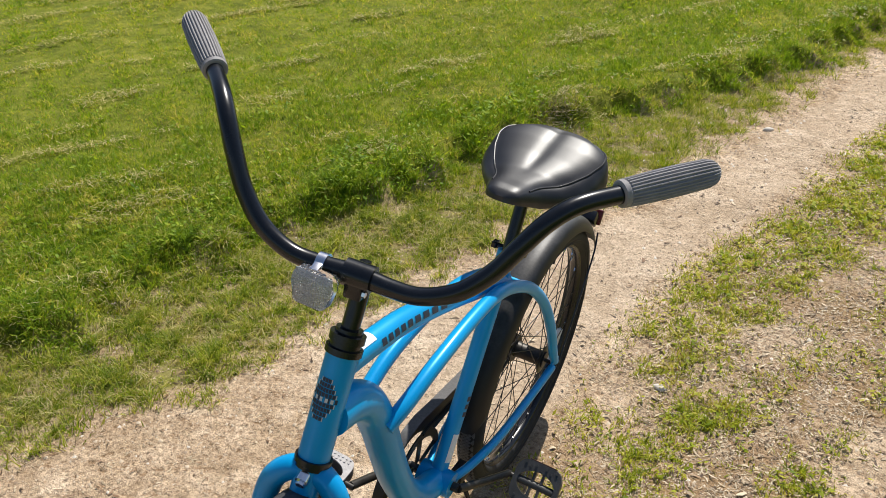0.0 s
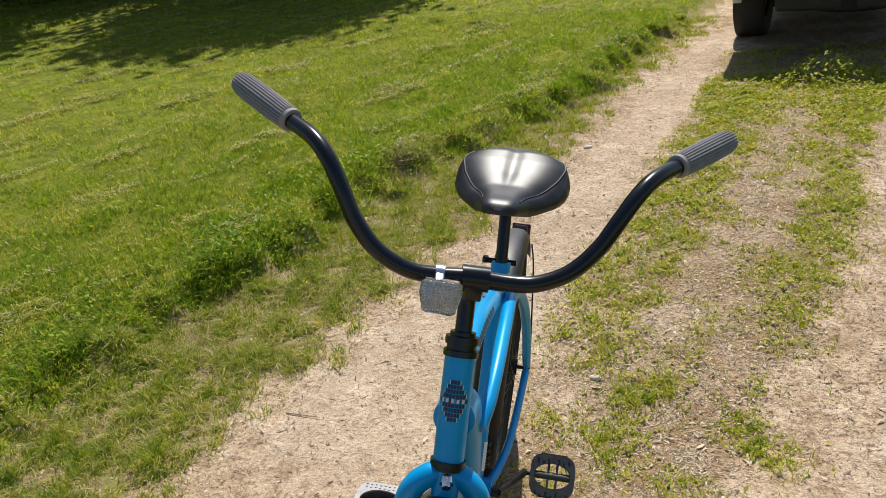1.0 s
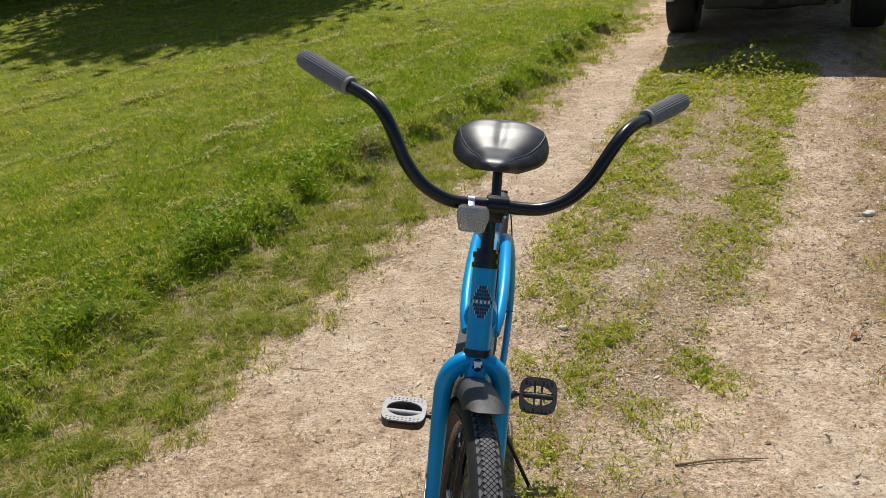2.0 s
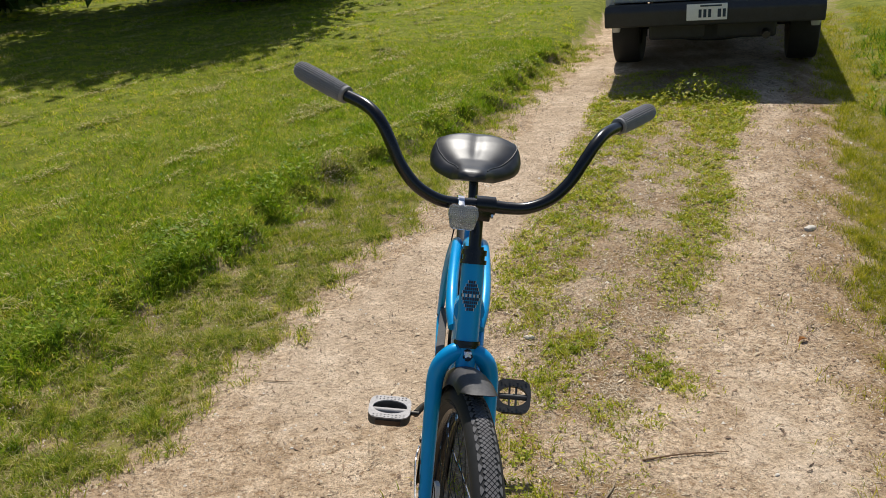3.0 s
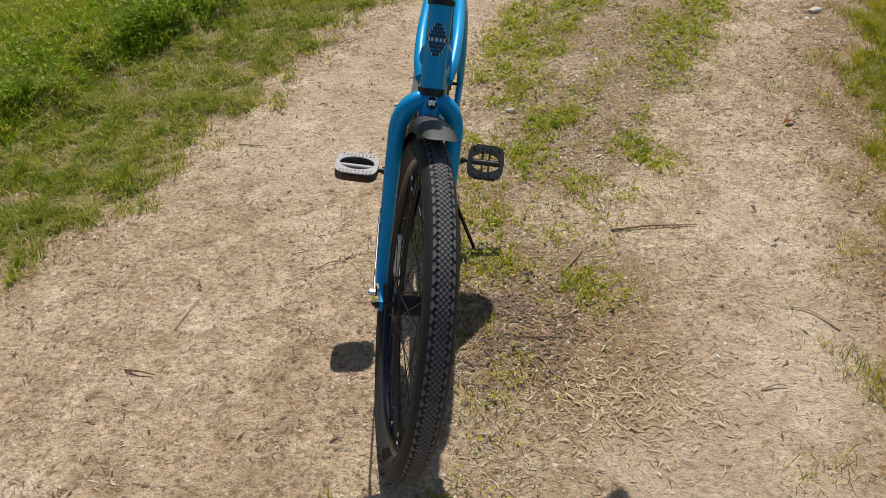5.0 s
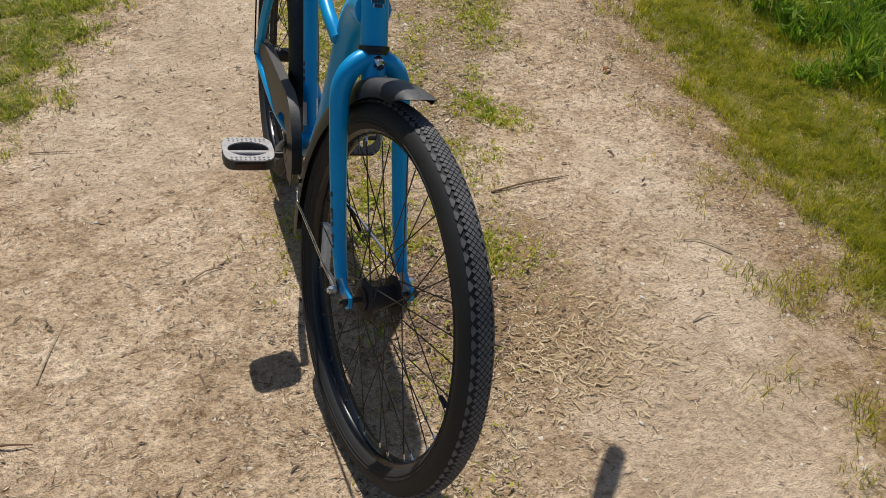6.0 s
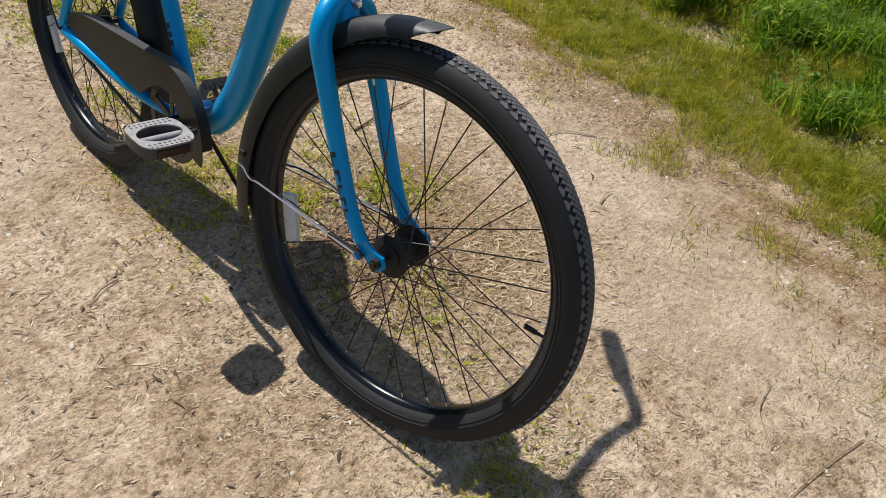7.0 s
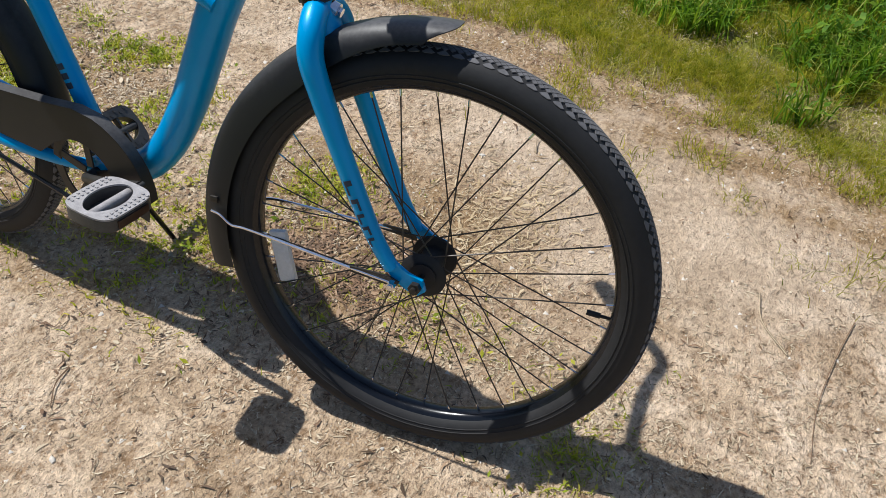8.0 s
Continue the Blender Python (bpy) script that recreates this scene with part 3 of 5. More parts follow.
x, y = scatter(300000, 0.5, 7.5, -4.4, 7.5, keep_right, 24)
blades("side_grass", x, y, 0.05 + 0.012 * rough(x, y, 0.35, 45), 0.0017 + 0.0004 * dist_eye(x, y), 1.1 + 0 * x, SIDE, "soft yellow-green grass beside the track", "grass", 44)
x, y = scatter(70000, 0.9, 7.5, -4.4, 6.0, keep_side_long, 32)
blades("side_long_grass", x, y, 0.13 + 0.05 * rough(x, y, 0.4, 35), 0.0048 + 0.0005 * dist_eye(x, y), 0.9 + 0 * x, RANK, "tall green grass beyond the side of the track", "grass", 52)
x, y = scatter(22000, 0.7, 3.6, -2.6, 5.0, lambda x, y: cover(x, y)[5] * np.exp(-np.maximum(x - right_edge(y) - 0.1, 0) / 0.3) * (0.1 + 0.9 * clump(x, y, 0.12, 57)) * np.minimum(1, (2.0 / dist_eye(x, y)) ** 1.5), 37)
blades("dead_grass", x, y, 0.035 + 0.012 * rough(x, y, 0.3, 46), 0.0016 + 0.0004 * dist_eye(x, y), 1.7 + 0 * x, CLIPPING, "dry straw-coloured stalks beside the track", "grass", 57)
x, y = scatter(125000, -0.3, 3.0, -1.7, 5.0, lambda x, y: weed_patches(x, y) * (0.12 + 0.88 * clump(x, y, 0.075, 58)) * (1 - 0.8 * smooth((y - 4.05) / 0.12)), 25)
blades("strip_weeds", x, y, 0.027 + 0.011 * rough(x, y, 0.2, 34), 0.0026 + 0.0007 * dist_eye(x, y), 1.0 + 0 * x, WEED, "low bright green weeds in the strip between the wheel ruts", "weeds", 45, near=2.4)


def litter_bits(name, x, y, long, wide, mat, label, category, seed, lift=0.004):
    """Curled flat bits lying on the ground: straw, bark and clippings."""
    r = np.random.RandomState(seed)
    n = len(x)
    a = r.uniform(0, 2 * np.pi, n)
    L = np.minimum(long * np.exp(r.normal(0, 0.55, n)), 0.028)
    w = np.minimum(wide * np.exp(r.normal(0, 0.5, n)), L * 0.6)
    t = np.stack([np.cos(a), np.sin(a), 0 * a], -1)
    s = np.stack([-np.sin(a), np.cos(a), 0 * a], -1)
    z0 = height(x, y)
    c = np.stack([x, y, z0 + 0.001], -1)
    up = np.array([0, 0, 1.0])
    k = r.normal(0, 0.25, n)
    e1 = c - t * (L / 2)[:, None] + up * (r.uniform(0, lift, n))[:, None]
    e2 = c + t * (L / 2)[:, None] + s * (k * L)[:, None] + up * (r.uniform(0, lift, n))[:, None]
    m = c + up * (r.uniform(0.2, 1, n) * lift)[:, None]
    q = s * (w / 2)[:, None]
    v = np.stack([e1 - q * 0.5, e1 + q * 0.5, m + q, m - q, e2 + q * 0.4, e2 - q * 0.4], 1)
    return stuff(name, v, [(0, 1, 2, 3), (3, 2, 4, 5)], mat, label, category)


def keep_litter(x, y):
    g = cover(x, y)
    n = rough(x, y, 0.4, 14)
    bare = (1 - g[2]) * (1 - g[4])
    amount = 0.10 + 0.8 * g[6] + 0.1 * np.maximum(g[3], g[5]) + 0.25 * np.maximum(n, 0) + 0.45 * smooth((-0.2 - y) / 0.5) * smooth((x + 0.3) / 0.3)
    return np.clip(bare * (1 - 0.92 * swept(x, y)) * (0.12 + 0.88 * clump(x, y, 0.1, 59)) * amount * np.minimum(1, (2.0 / dist_eye(x, y)) ** 1.2), 0, 1)


x, y = scatter(90000, -2.0, 2.6, -2.3, 5.0, keep_litter, 26)
litter_bits("straw_litter", x, y, 0.0062 + 0.0006 * dist_eye(x, y), 0.0016 + 0.0003 * dist_eye(x, y), STRAW, "dry straw, bark and twig litter on the dirt", "litter", 46, lift=0.0018)
x, y = scatter(22000, -1.8, 2.6, -2.3, 5.0, lambda x, y: (0.22 + keep_litter(x, y) + 0.6 * np.exp(-((x - right_edge(y) + 0.14) / 0.18) ** 2)) * (1 - 0.7 * swept(x, y)) * (1 - cover(x, y)[2]) * (1 - cover(x, y)[4]) * (0.06 + 0.94 * clump(x, y, 0.13, 60)), 31)
litter_bits("bark_litter", x, y, 0.009 + 0.0016 * dist_eye(x, y), 0.0014 + 0.0005 * dist_eye(x, y), BARKBITS, "curled dark bark strips and twigs on the dirt", "litter", 51, lift=0.005)
x, y = scatter(13000, -0.9, 2.8, 0.0, 5.2, lambda x, y: (1 - cover(x, y)[2]) * (1 - cover(x, y)[4]) * (0.35 + 0.65 * cover(x, y)[6]) * np.clip(0.6 + 0.5 * rough(x, y, 0.35, 39), 0.1, 1) * np.minimum(1, 2.6 / dist_eye(x, y)), 33)
litter_bits("dry_straw", x, y, 0.014, 0.0012 + 0.0006 * dist_eye(x, y), STRAW, "dry straw strewn between and along the ruts", "litter", 53, lift=0.008)
x, y = scatter(1100, 0.1, 1.0, -1.5, -0.5, lambda x, y: np.exp(-((x - 0.52) ** 2 / 0.03 + (y + 1.0) ** 2 / 0.012)) + 0.3 * np.exp(-((x - 0.75) ** 2 / 0.02 + (y + 0.4) ** 2 / 0.03)), 61)
litter_bits("straw_tangle", x, y, 0.026, 0.0020, GOLDSTRAW, "tangled dry straw lying in wisps on the dirt", "straw", 61, lift=0.006)
x, y = scatter(2400, -0.1, 0.7, -1.2, -0.4, lambda x, y: np.exp(-((x - 0.24) ** 2 / 0.02 + (y + 0.74) ** 2 / 0.03)) * (0.1 + 0.9 * clump(x, y, 0.1, 66)), 62)
litter_bits("bark_litter", x, y, 0.013, 0.0035, BARKBITS, "reddish-brown bark and dead leaf litter on the dirt", "litter", 62, lift=0.006)
x, y = scatter(34000, -7.0, 0.6, -2.0, 10.0, lambda x, y: cover(x, y)[2] * np.exp(-(((x - 0.55 * y + 20.6 + 0.1 * rough(x, y, 0.9, 15)) % 0.85 - 0.4) / 0.2) ** 2) * smooth(1.3 * rough((0.48 * x + 0.88 * y) * 0.3, 0.88 * x - 0.48 * y, 0.35, 16) - 0.1) * (0.12 + 0.88 * clump(x, y, 0.12, 61)) * np.minimum(1, 3 / dist_eye(x, y)), 27)
r0 = np.random.RandomState(3)
L = 0.026 * r0.uniform(0.4, 1.5, len(x))
ang = r0.uniform(0, 2 * np.pi, len(x))
zt = height(x, y) + r0.uniform(0.012, 0.036, len(x))
t3 = np.stack([np.cos(ang), np.sin(ang), r0.normal(0, 0.25, len(x))], -1) * (L / 2)[:, None]
s3 = np.stack([-np.sin(ang), np.cos(ang), 0 * ang], -1) * (0.0004 + 0.0003 * dist_eye(x, y))[:, None]
c3 = np.stack([x, y, zt], -1)
stuff("grass_clippings", np.stack([c3 - t3 - s3, c3 - t3 + s3, c3 + t3 + s3, c3 + t3 - s3], 1), [(0, 1, 2, 3)], CLIPPING, "pale dry mown clippings lying on the lawn", "clippings")


def grains(name, x, y, size, mat, label, category, seed):
    """Small crumbs of soil and grit."""
    r = np.random.RandomState(seed)
    n = len(x)
    s = size * np.minimum(np.exp(r.normal(0, 0.5, n)), 1.9)
    base = np.array([[1, 0, 0], [-0.5, 0.85, 0], [-0.5, -0.85, 0], [0, 0, 0.9]])
    a = r.uniform(0, 2 * np.pi, n)
    ca, sa = np.cos(a)[:, None], np.sin(a)[:, None]
    k = base[None] * s[:, None, None] * r.uniform(0.6, 1.4, (n, 4, 3))
    v = np.stack([k[..., 0] * ca - k[..., 1] * sa, k[..., 0] * sa + k[..., 1] * ca, k[..., 2]], -1)
    v = v + np.stack([x, y, height(x, y) - 0.0005], -1)[:, None]
    return stuff(name, v, [(0, 1, 3), (1, 2, 3), (2, 0, 3)], mat, label, category)


x, y = scatter(100000, -1.8, 2.4, -2.3, 4.5, lambda x, y: (1 - cover(x, y)[3]) * (1 - cover(x, y)[5]) * (0.08 + 0.92 * clump(x, y, 0.12, 62)) * (1 - 0.7 * swept(x, y)) * np.minimum(1, (1.6 / dist_eye(x, y)) ** 1.3), 28)
grains("soil_crumbs", x, y, 0.0012 + 0.0005 * dist_eye(x, y), CRUMB, "fine grit and soil crumbs on the track", "grit", 48)


x, y = scatter(12000, -1.8, 2.4, -2.2, 3.0, lambda x, y: (1 - cover(x, y)[2]) * (1 - cover(x, y)[4]) * clump(x, y, 0.16, 63) * (1 - 0.85 * swept(x, y)) * np.minimum(1, (1.8 / dist_eye(x, y)) ** 1.3), 38)
grains("soil_clods", x, y, 0.003 + 0.0006 * dist_eye(x, y), CRUMB, "loose crumbling clods of dry soil on the track", "soil", 58)
x, y = scatter(1500, -1.6, 2.4, -2.2, 3.0, lambda x, y: (1 - cover(x, y)[2]) * (1 - cover(x, y)[4]) * np.minimum(1, (1.8 / dist_eye(x, y)) ** 1.3), 39)
grains("pale_grit", x, y, 0.0026 + 0.0008 * dist_eye(x, y), STONE, "small pale stone chips on the track", "grit", 59)


def leaves(name, x, y, tall, size, mat, label, category, seed):
    """Broad leaves held up to the light on short stalks."""
    r = np.random.RandomState(seed)
    n = len(x)
    c = np.stack([x, y, height(x, y) + tall * r.uniform(0.2, 1.0, n)], -1)
    a = r.uniform(0, 2 * np.pi, n)
    tip = np.stack([np.cos(a), np.sin(a), r.normal(0.1, 0.45, n)], -1)
    side = np.stack([-np.sin(a), np.cos(a), r.normal(0, 0.35, n)], -1)
    s = (size * r.uniform(0.5, 1.4, n))[:, None]
    v = np.stack([c - tip * s * 0.7, c + side * s * 0.42, c + tip * s, c - side * s * 0.42], 1)
    return stuff(name, v, [(0, 1, 2, 3)], mat, label, category)


x, y = scatter(6000, -3.2, 0.9, -2.2, 6.0, lambda x, y: keep_lush(x, y) * (0.12 + 0.88 * tufts(x, y)), 29)
leaves("broadleaf_plants", x, y, 0.05 + 0.05 * tufts(x, y), 0.009 + 0.001 * dist_eye(x, y), LUSH, "broad-leaved green plants along the lawn's edge", "plants", 49)
x, y = scatter(11000, -0.2, 3.0, -1.5, 5.0, lambda x, y: weed_patches(x, y) * (1 - smooth((y - 4.1) / 0.12)) * (0.2 + 0.8 * clump(x, y, 0.1, 64)), 30)
leaves("broadleaf_weeds", x, y, 0.022 + 0.17 * np.exp(-((x - 1.7) ** 2 / 0.06 + (y - 3.95) ** 2 / 0.03)), 0.006 + 0.0013 * dist_eye(x, y) + 0.005 * np.exp(-((x - 1.7) ** 2 / 0.06 + (y - 3.95) ** 2 / 0.03)), WEED, "small broad-leaved weeds in the middle strip", "weeds", 50)
x, y = scatter(3500, 1.0, 5.0, -3.0, 5.0, lambda x, y: keep_side_long(x, y) * np.clip(rough(x, y, 0.5, 40) + 0.3, 0, 1), 34)
leaves("broadleaf_plants", x, y, 0.13 + 0 * x, 0.016 + 0.001 * dist_eye(x, y), RANK, "broad-leaved green plants in the tall grass beside the track", "plants", 54)


# ---- the bicycle: x ahead, y to its left, z up, from the rear wheel's foot ----
LEAN, STEER, BASE = radians(8.33), radians(9.9), 1.079
R_TYRE, R_TUBE = 0.334, 0.028
HEAD = radians(68.6)
bicycle = tagged(new("bicycle"), "bright blue cruiser bicycle with black fenders leaning on its kickstand", "bicycle")
bicycle.matrix_world = Matrix(((0, math.cos(LEAN), math.sin(LEAN), 0), (-1, 0, 0, 0), (0, -math.sin(LEAN), math.cos(LEAN), 0.0), (0, 0, 0, 1)))
bicycle.matrix_world = Matrix.Translation((0.048, -BASE, 0)) @ Matrix.Rotation(radians(0.5), 4, "Z") @ Matrix.Translation((-0.048, BASE, 0)) @ bicycle.matrix_world
FOOT = Vector((BASE - 0.045 / math.sin(HEAD), 0, R_TYRE))
AXIS = Vector((-math.cos(HEAD), 0, math.sin(HEAD)))
TURN = Matrix.Translation(FOOT) @ Matrix.Rotation(STEER, 4, AXIS) @ Matrix.Translation(-FOOT)
HUB_F, HUB_R = Vector((BASE, 0, R_TYRE)), Vector((0, 0, R_TYRE))


def on_axis(z):
    return FOOT + AXIS * ((z - R_TYRE) / AXIS.z)


def wheel(name, hub, xf, start, wide_hub):
    rim_profile = [(0.2745, -0.008), (0.2745, 0.008), (0.279, 0.014), (0.287, 0.017), (0.289, 0.014), (0.283, 0.010), (0.283, -0.010), (0.289, -0.014), (0.287, -0.017), (0.279, -0.014)]
    w = part(name, spin(bmesh.new(), rim_profile, hub, 90), BLACK, bicycle, "spoked wheel with a glossy black rim", xf)
    n = 18
    prof = [(R_TYRE - R_TUBE + R_TUBE * math.cos(a), R_TUBE * math.sin(a)) for a in (2 * math.pi * k / n for k in range(n))]
    part("tyre", spin(bmesh.new(), prof, hub, 110), RUBBER, w, "black rubber balloon tyre", xf)
    bm = bmesh.new()
    core = R_TYRE - R_TUBE
    cells = 104
    pitch = 360.0 / cells

    def block(poly, tall):
        pts = []
        for rr in (R_TUBE - 0.0006, R_TUBE + tall):
            for b, a in poly:
                b, a = radians(b), radians(a)
                rad = core + rr * math.cos(b)
                pts.append(bm.verts.new(hub + Vector((rad * math.cos(a), rr * math.sin(b), rad * math.sin(a)))))
        n = len(poly)
        bm.faces.new(pts[n:])
        for k in range(n):
            j = (k + 1) % n
            bm.faces.new((pts[k], pts[j], pts[n + j], pts[n + k]))

    for i in range(cells):
        for half in (0, 0.5):
            for b0, shift in ((-18, 0), (-9, 0.25), (0, 0), (9, 0.25), (18, 0)):
                a0 = pitch * (i + half + shift)
                block([(b0 - 7.2, a0), (b0, a0 - 0.198 * pitch), (b0 + 7.2, a0), (b0, a0 + 0.198 * pitch)], 0.0016)
        for s in (-1, 1):
            block([(s * b, pitch * (i + a)) for b, a in ((40, 0.26), (40, 0.74), (36, 0.92), (28, 0.64), (25, 0.5), (28, 0.36), (36, 0.08))], 0.0010)
    part("tread", bm, TREAD, w, "dusty tread of small diamonds between shoulder lugs", xf, smooth=False)
    for s in (-1, 1):
        bm = bmesh.new()
        for rad in (0.294, 0.300):
            prof = [(rad + 0.001 * math.cos(a), s * (math.sqrt(max(R_TUBE ** 2 - (rad - core) ** 2, 1e-6))) + 0.001 * math.sin(a)) for a in (math.pi * k / 3 for k in range(6))]
            spin(bm, prof, hub, 72)
        part("sidewall_bead", bm, RUBBER, w, xf=xf)
    bm = bmesh.new()
    hw = wide_hub / 2
    for s in (-1, 1):
        spin(bm, [(0.004, s * (hw - 0.004)), (0.034, s * (hw - 0.004)), (0.036, s * (hw - 0.0055)), (0.034, s * (hw - 0.008)), (0.004, s * (hw - 0.008))], hub, 28)
    spin(bm, [(0.004, -hw), (0.021, -hw), (0.019, -hw * 0.5), (0.019, hw * 0.5), (0.021, hw), (0.004, hw)], hub, 24)
    part("hub", bm, RUBBER if wide_hub < 0.075 else STEEL, w, "black hub shell", xf)
    part("axle", rod(bmesh.new(), hub + Vector((0, -0.074, 0)), hub + Vector((0, 0.074, 0)), 0.0048), STEEL, w, xf=xf)
    for s in (-1, 1):
        bm = spin(bmesh.new(), [(0.0045, s * 0.060), (0.0095, s * 0.060), (0.0095, s * 0.069), (0.0045, s * 0.069)], hub, 6)
        part("axle_nut", bm, CHROME if wide_hub > 0.075 else STEEL, w, xf=xf, smooth=False)
    for k in range(36):
        s = 1 if k % 2 else -1
        pair = 1 if (k // 2) % 2 else -1
        a_rim = radians(start + 10 * k)
        a_hub = a_rim + pair * radians(62)
        p = hub + Vector((0.032 * math.cos(a_hub), s * (hw - 0.006), 0.032 * math.sin(a_hub)))
        q = hub + Vector((0.276 * math.cos(a_rim), s * 0.003, 0.276 * math.sin(a_rim)))
        part("spoke", rod(bmesh.new(), p, q, 0.00115, 5), STEEL, w, xf=xf)
        part("nipple", rod(bmesh.new(), q, q + (p - q).normalized() * 0.012, 0.0019, 6), CHROME, w, xf=xf)
    return w


front = wheel("front_wheel", HUB_F, TURN, 4, 0.066)
rear = wheel("rear_wheel", HUB_R, None, 1, 0.084)


def valve(hub, a, parent, xf):
    u = Vector((math.cos(a), 0, math.sin(a)))
    bm = rod(bmesh.new(), hub + u * 0.276, hub + u * 0.256, 0.0026, 8)
    rod(bm, hub + u * 0.260, hub + u * 0.240, 0.0042, 10)
    part("valve", bm, RUBBER, parent, "black valve cap", xf)


valve(HUB_F, math.atan2(0.328 - R_TYRE, 1.328 - BASE), front, TURN)
valve(HUB_R, radians(100), rear, None)


def wheel_reflector(hub, a, parent, xf):
    u, w = Vector((math.cos(a), 0, math.sin(a))), Vector((-math.sin(a), 0, math.cos(a)))
    turn = Matrix((w, Vector((0, 1, 0)), u)).transposed()
    bm = box(bmesh.new(), hub + u * 0.244, (0.092, 0.011, 0.029), turn, 0.004)
    part("reflector", bm, REFLECT, parent, "white oblong spoke reflector", xf)


wheel_reflector(HUB_F, math.atan2(-0.055, -0.24), front, TURN)
wheel_reflector(HUB_R, radians(205), rear, None)

# frame
BB = Vector((0.457, 0, 0.301))
frame_tubes = part("frame", tube([on_axis(0.702), on_axis(0.845)], 0.0225, 20), BLUE, bicycle, "glossy bright blue steel frame")
part("top_tube", tube([(0.828, 0, 0.822), (0.75, 0, 0.815), (0.66, 0, 0.802), (0.515, 0, 0.762), (0.35, 0, 0.708), (0.28, 0, 0.685)], 0.0195, 18), BLUE, frame_tubes)
part("down_tube", tube([(0.856, 0, 0.752), (0.806, 0, 0.741), (0.761, 0, 0.708), (0.722, 0, 0.642), (0.686, 0, 0.559), (0.650, 0, 0.478), (0.602, 0, 0.394), (0.549, 0, 0.335), (0.495, 0, 0.308), (0.457, 0, 0.301)], lambda t: 0.0305 - 0.003 * t, 20), BLUE, frame_tubes)
SEAT_TOP = Vector((0.277, 0, 0.738))
part("seat_tube", tube([BB, SEAT_TOP], 0.0165, 18), BLUE, frame_tubes)
for s in (-1, 1):
    stay = [(0.740, s * 0.026, 0.658), (0.697, s * 0.034, 0.681), (0.62, s * 0.037, 0.706), (0.50, s * 0.036, 0.722), (0.40, s * 0.034, 0.720), (0.31, s * 0.034, 0.695), (0.22, s * 0.042, 0.650), (0.14, s * 0.052, 0.575), (0.075, s * 0.060, 0.478), (0.03, s * 0.064, 0.390), (0.004, s * 0.066, 0.345)]
    part("curved_stay", tube(stay, lambda t: 0.0132 - 0.003 * max(0, t - 0.5) * 2, 14), BLUE, frame_tubes, "curved twin tube running from the down tube to the rear axle")
    part("chain_stay", tube([(0.44, s * 0.028, 0.302), (0.38, s * 0.042, 0.303), (0.28, s * 0.056, 0.309), (0.12, s * 0.063, 0.322), (0.015, s * 0.066, 0.332)], 0.0095, 12, flat=1.25), BLUE, frame_tubes)
    bm = slab(bmesh.new(), [(-0.018, 0.322), (0.022, 0.316), (0.040, 0.326), (0.020, 0.352), (-0.004, 0.356), (-0.020, 0.346)], 0.005)
    bm.transform(Matrix.Translation((0, s * 0.066, 0)))
    part("dropout", bm, BLUE, frame_tubes)
part("bottom_bracket", rod(bmesh.new(), BB + Vector((0, -0.036, 0)), BB + Vector((0, 0.036, 0)), 0.027, 20), BLUE, frame_tubes)
part("stay_bridge", rod(bmesh.new(), (0.20, -0.04, 0.640), (0.20, 0.04, 0.640), 0.007), BLUE, frame_tubes)

# headset
bm = bmesh.new()
for z0, z1, r in ((0.842, 0.850, 0.0255), (0.850, 0.858, 0.0215), (0.858, 0.868, 0.0245), (0.868, 0.874, 0.0185)):
    sweep(bm, [on_axis(z0), on_axis(z1)], r, 20)
part("headset_top", bm, BLACK, bicycle, "stacked black headset rings")
bm = bmesh.new()
for z0, z1, r in ((0.696, 0.703, 0.026), (0.690, 0.696, 0.023)):
    sweep(bm, [on_axis(z0), on_axis(z1)], r, 20)
part("headset_bottom", bm, BLACK, bicycle)

def tube_patch(line, radius, t0, t1, a0, a1, lift):
    """A patch of label wrapped on a tube that runs in the frame's plane."""
    pts = spline(line, 24)
    n = len(pts) - 1
    bm = bmesh.new()
    grid = []
    for i in range(7):
        f = (t0 + (t1 - t0) * i / 6) * n
        k = min(int(f), n - 1)
        c = pts[k].lerp(pts[k + 1], f - k)
        r = radius(f / n) if callable(radius) else radius
        d = (pts[k + 1] - pts[k]).normalized()
        side = Vector((0, 1, 0))
        up = side.cross(d).normalized()
        up = up if up.z > 0 or abs(up.z) < 0.3 else -up
        grid.append([bm.verts.new(c + (r + lift) * (math.cos(radians(a)) * up + math.sin(radians(a)) * side)) for a in np.linspace(a0, a1, 7)])
    for p, q in zip(grid, grid[1:]):
        for k in range(6):
            bm.faces.new((p[k], p[k + 1], q[k + 1], q[k]))
    return bm


def blade_radius(t):
    return 0.0175 - 0.0065 * max(0.0, t - 0.35) / 0.65


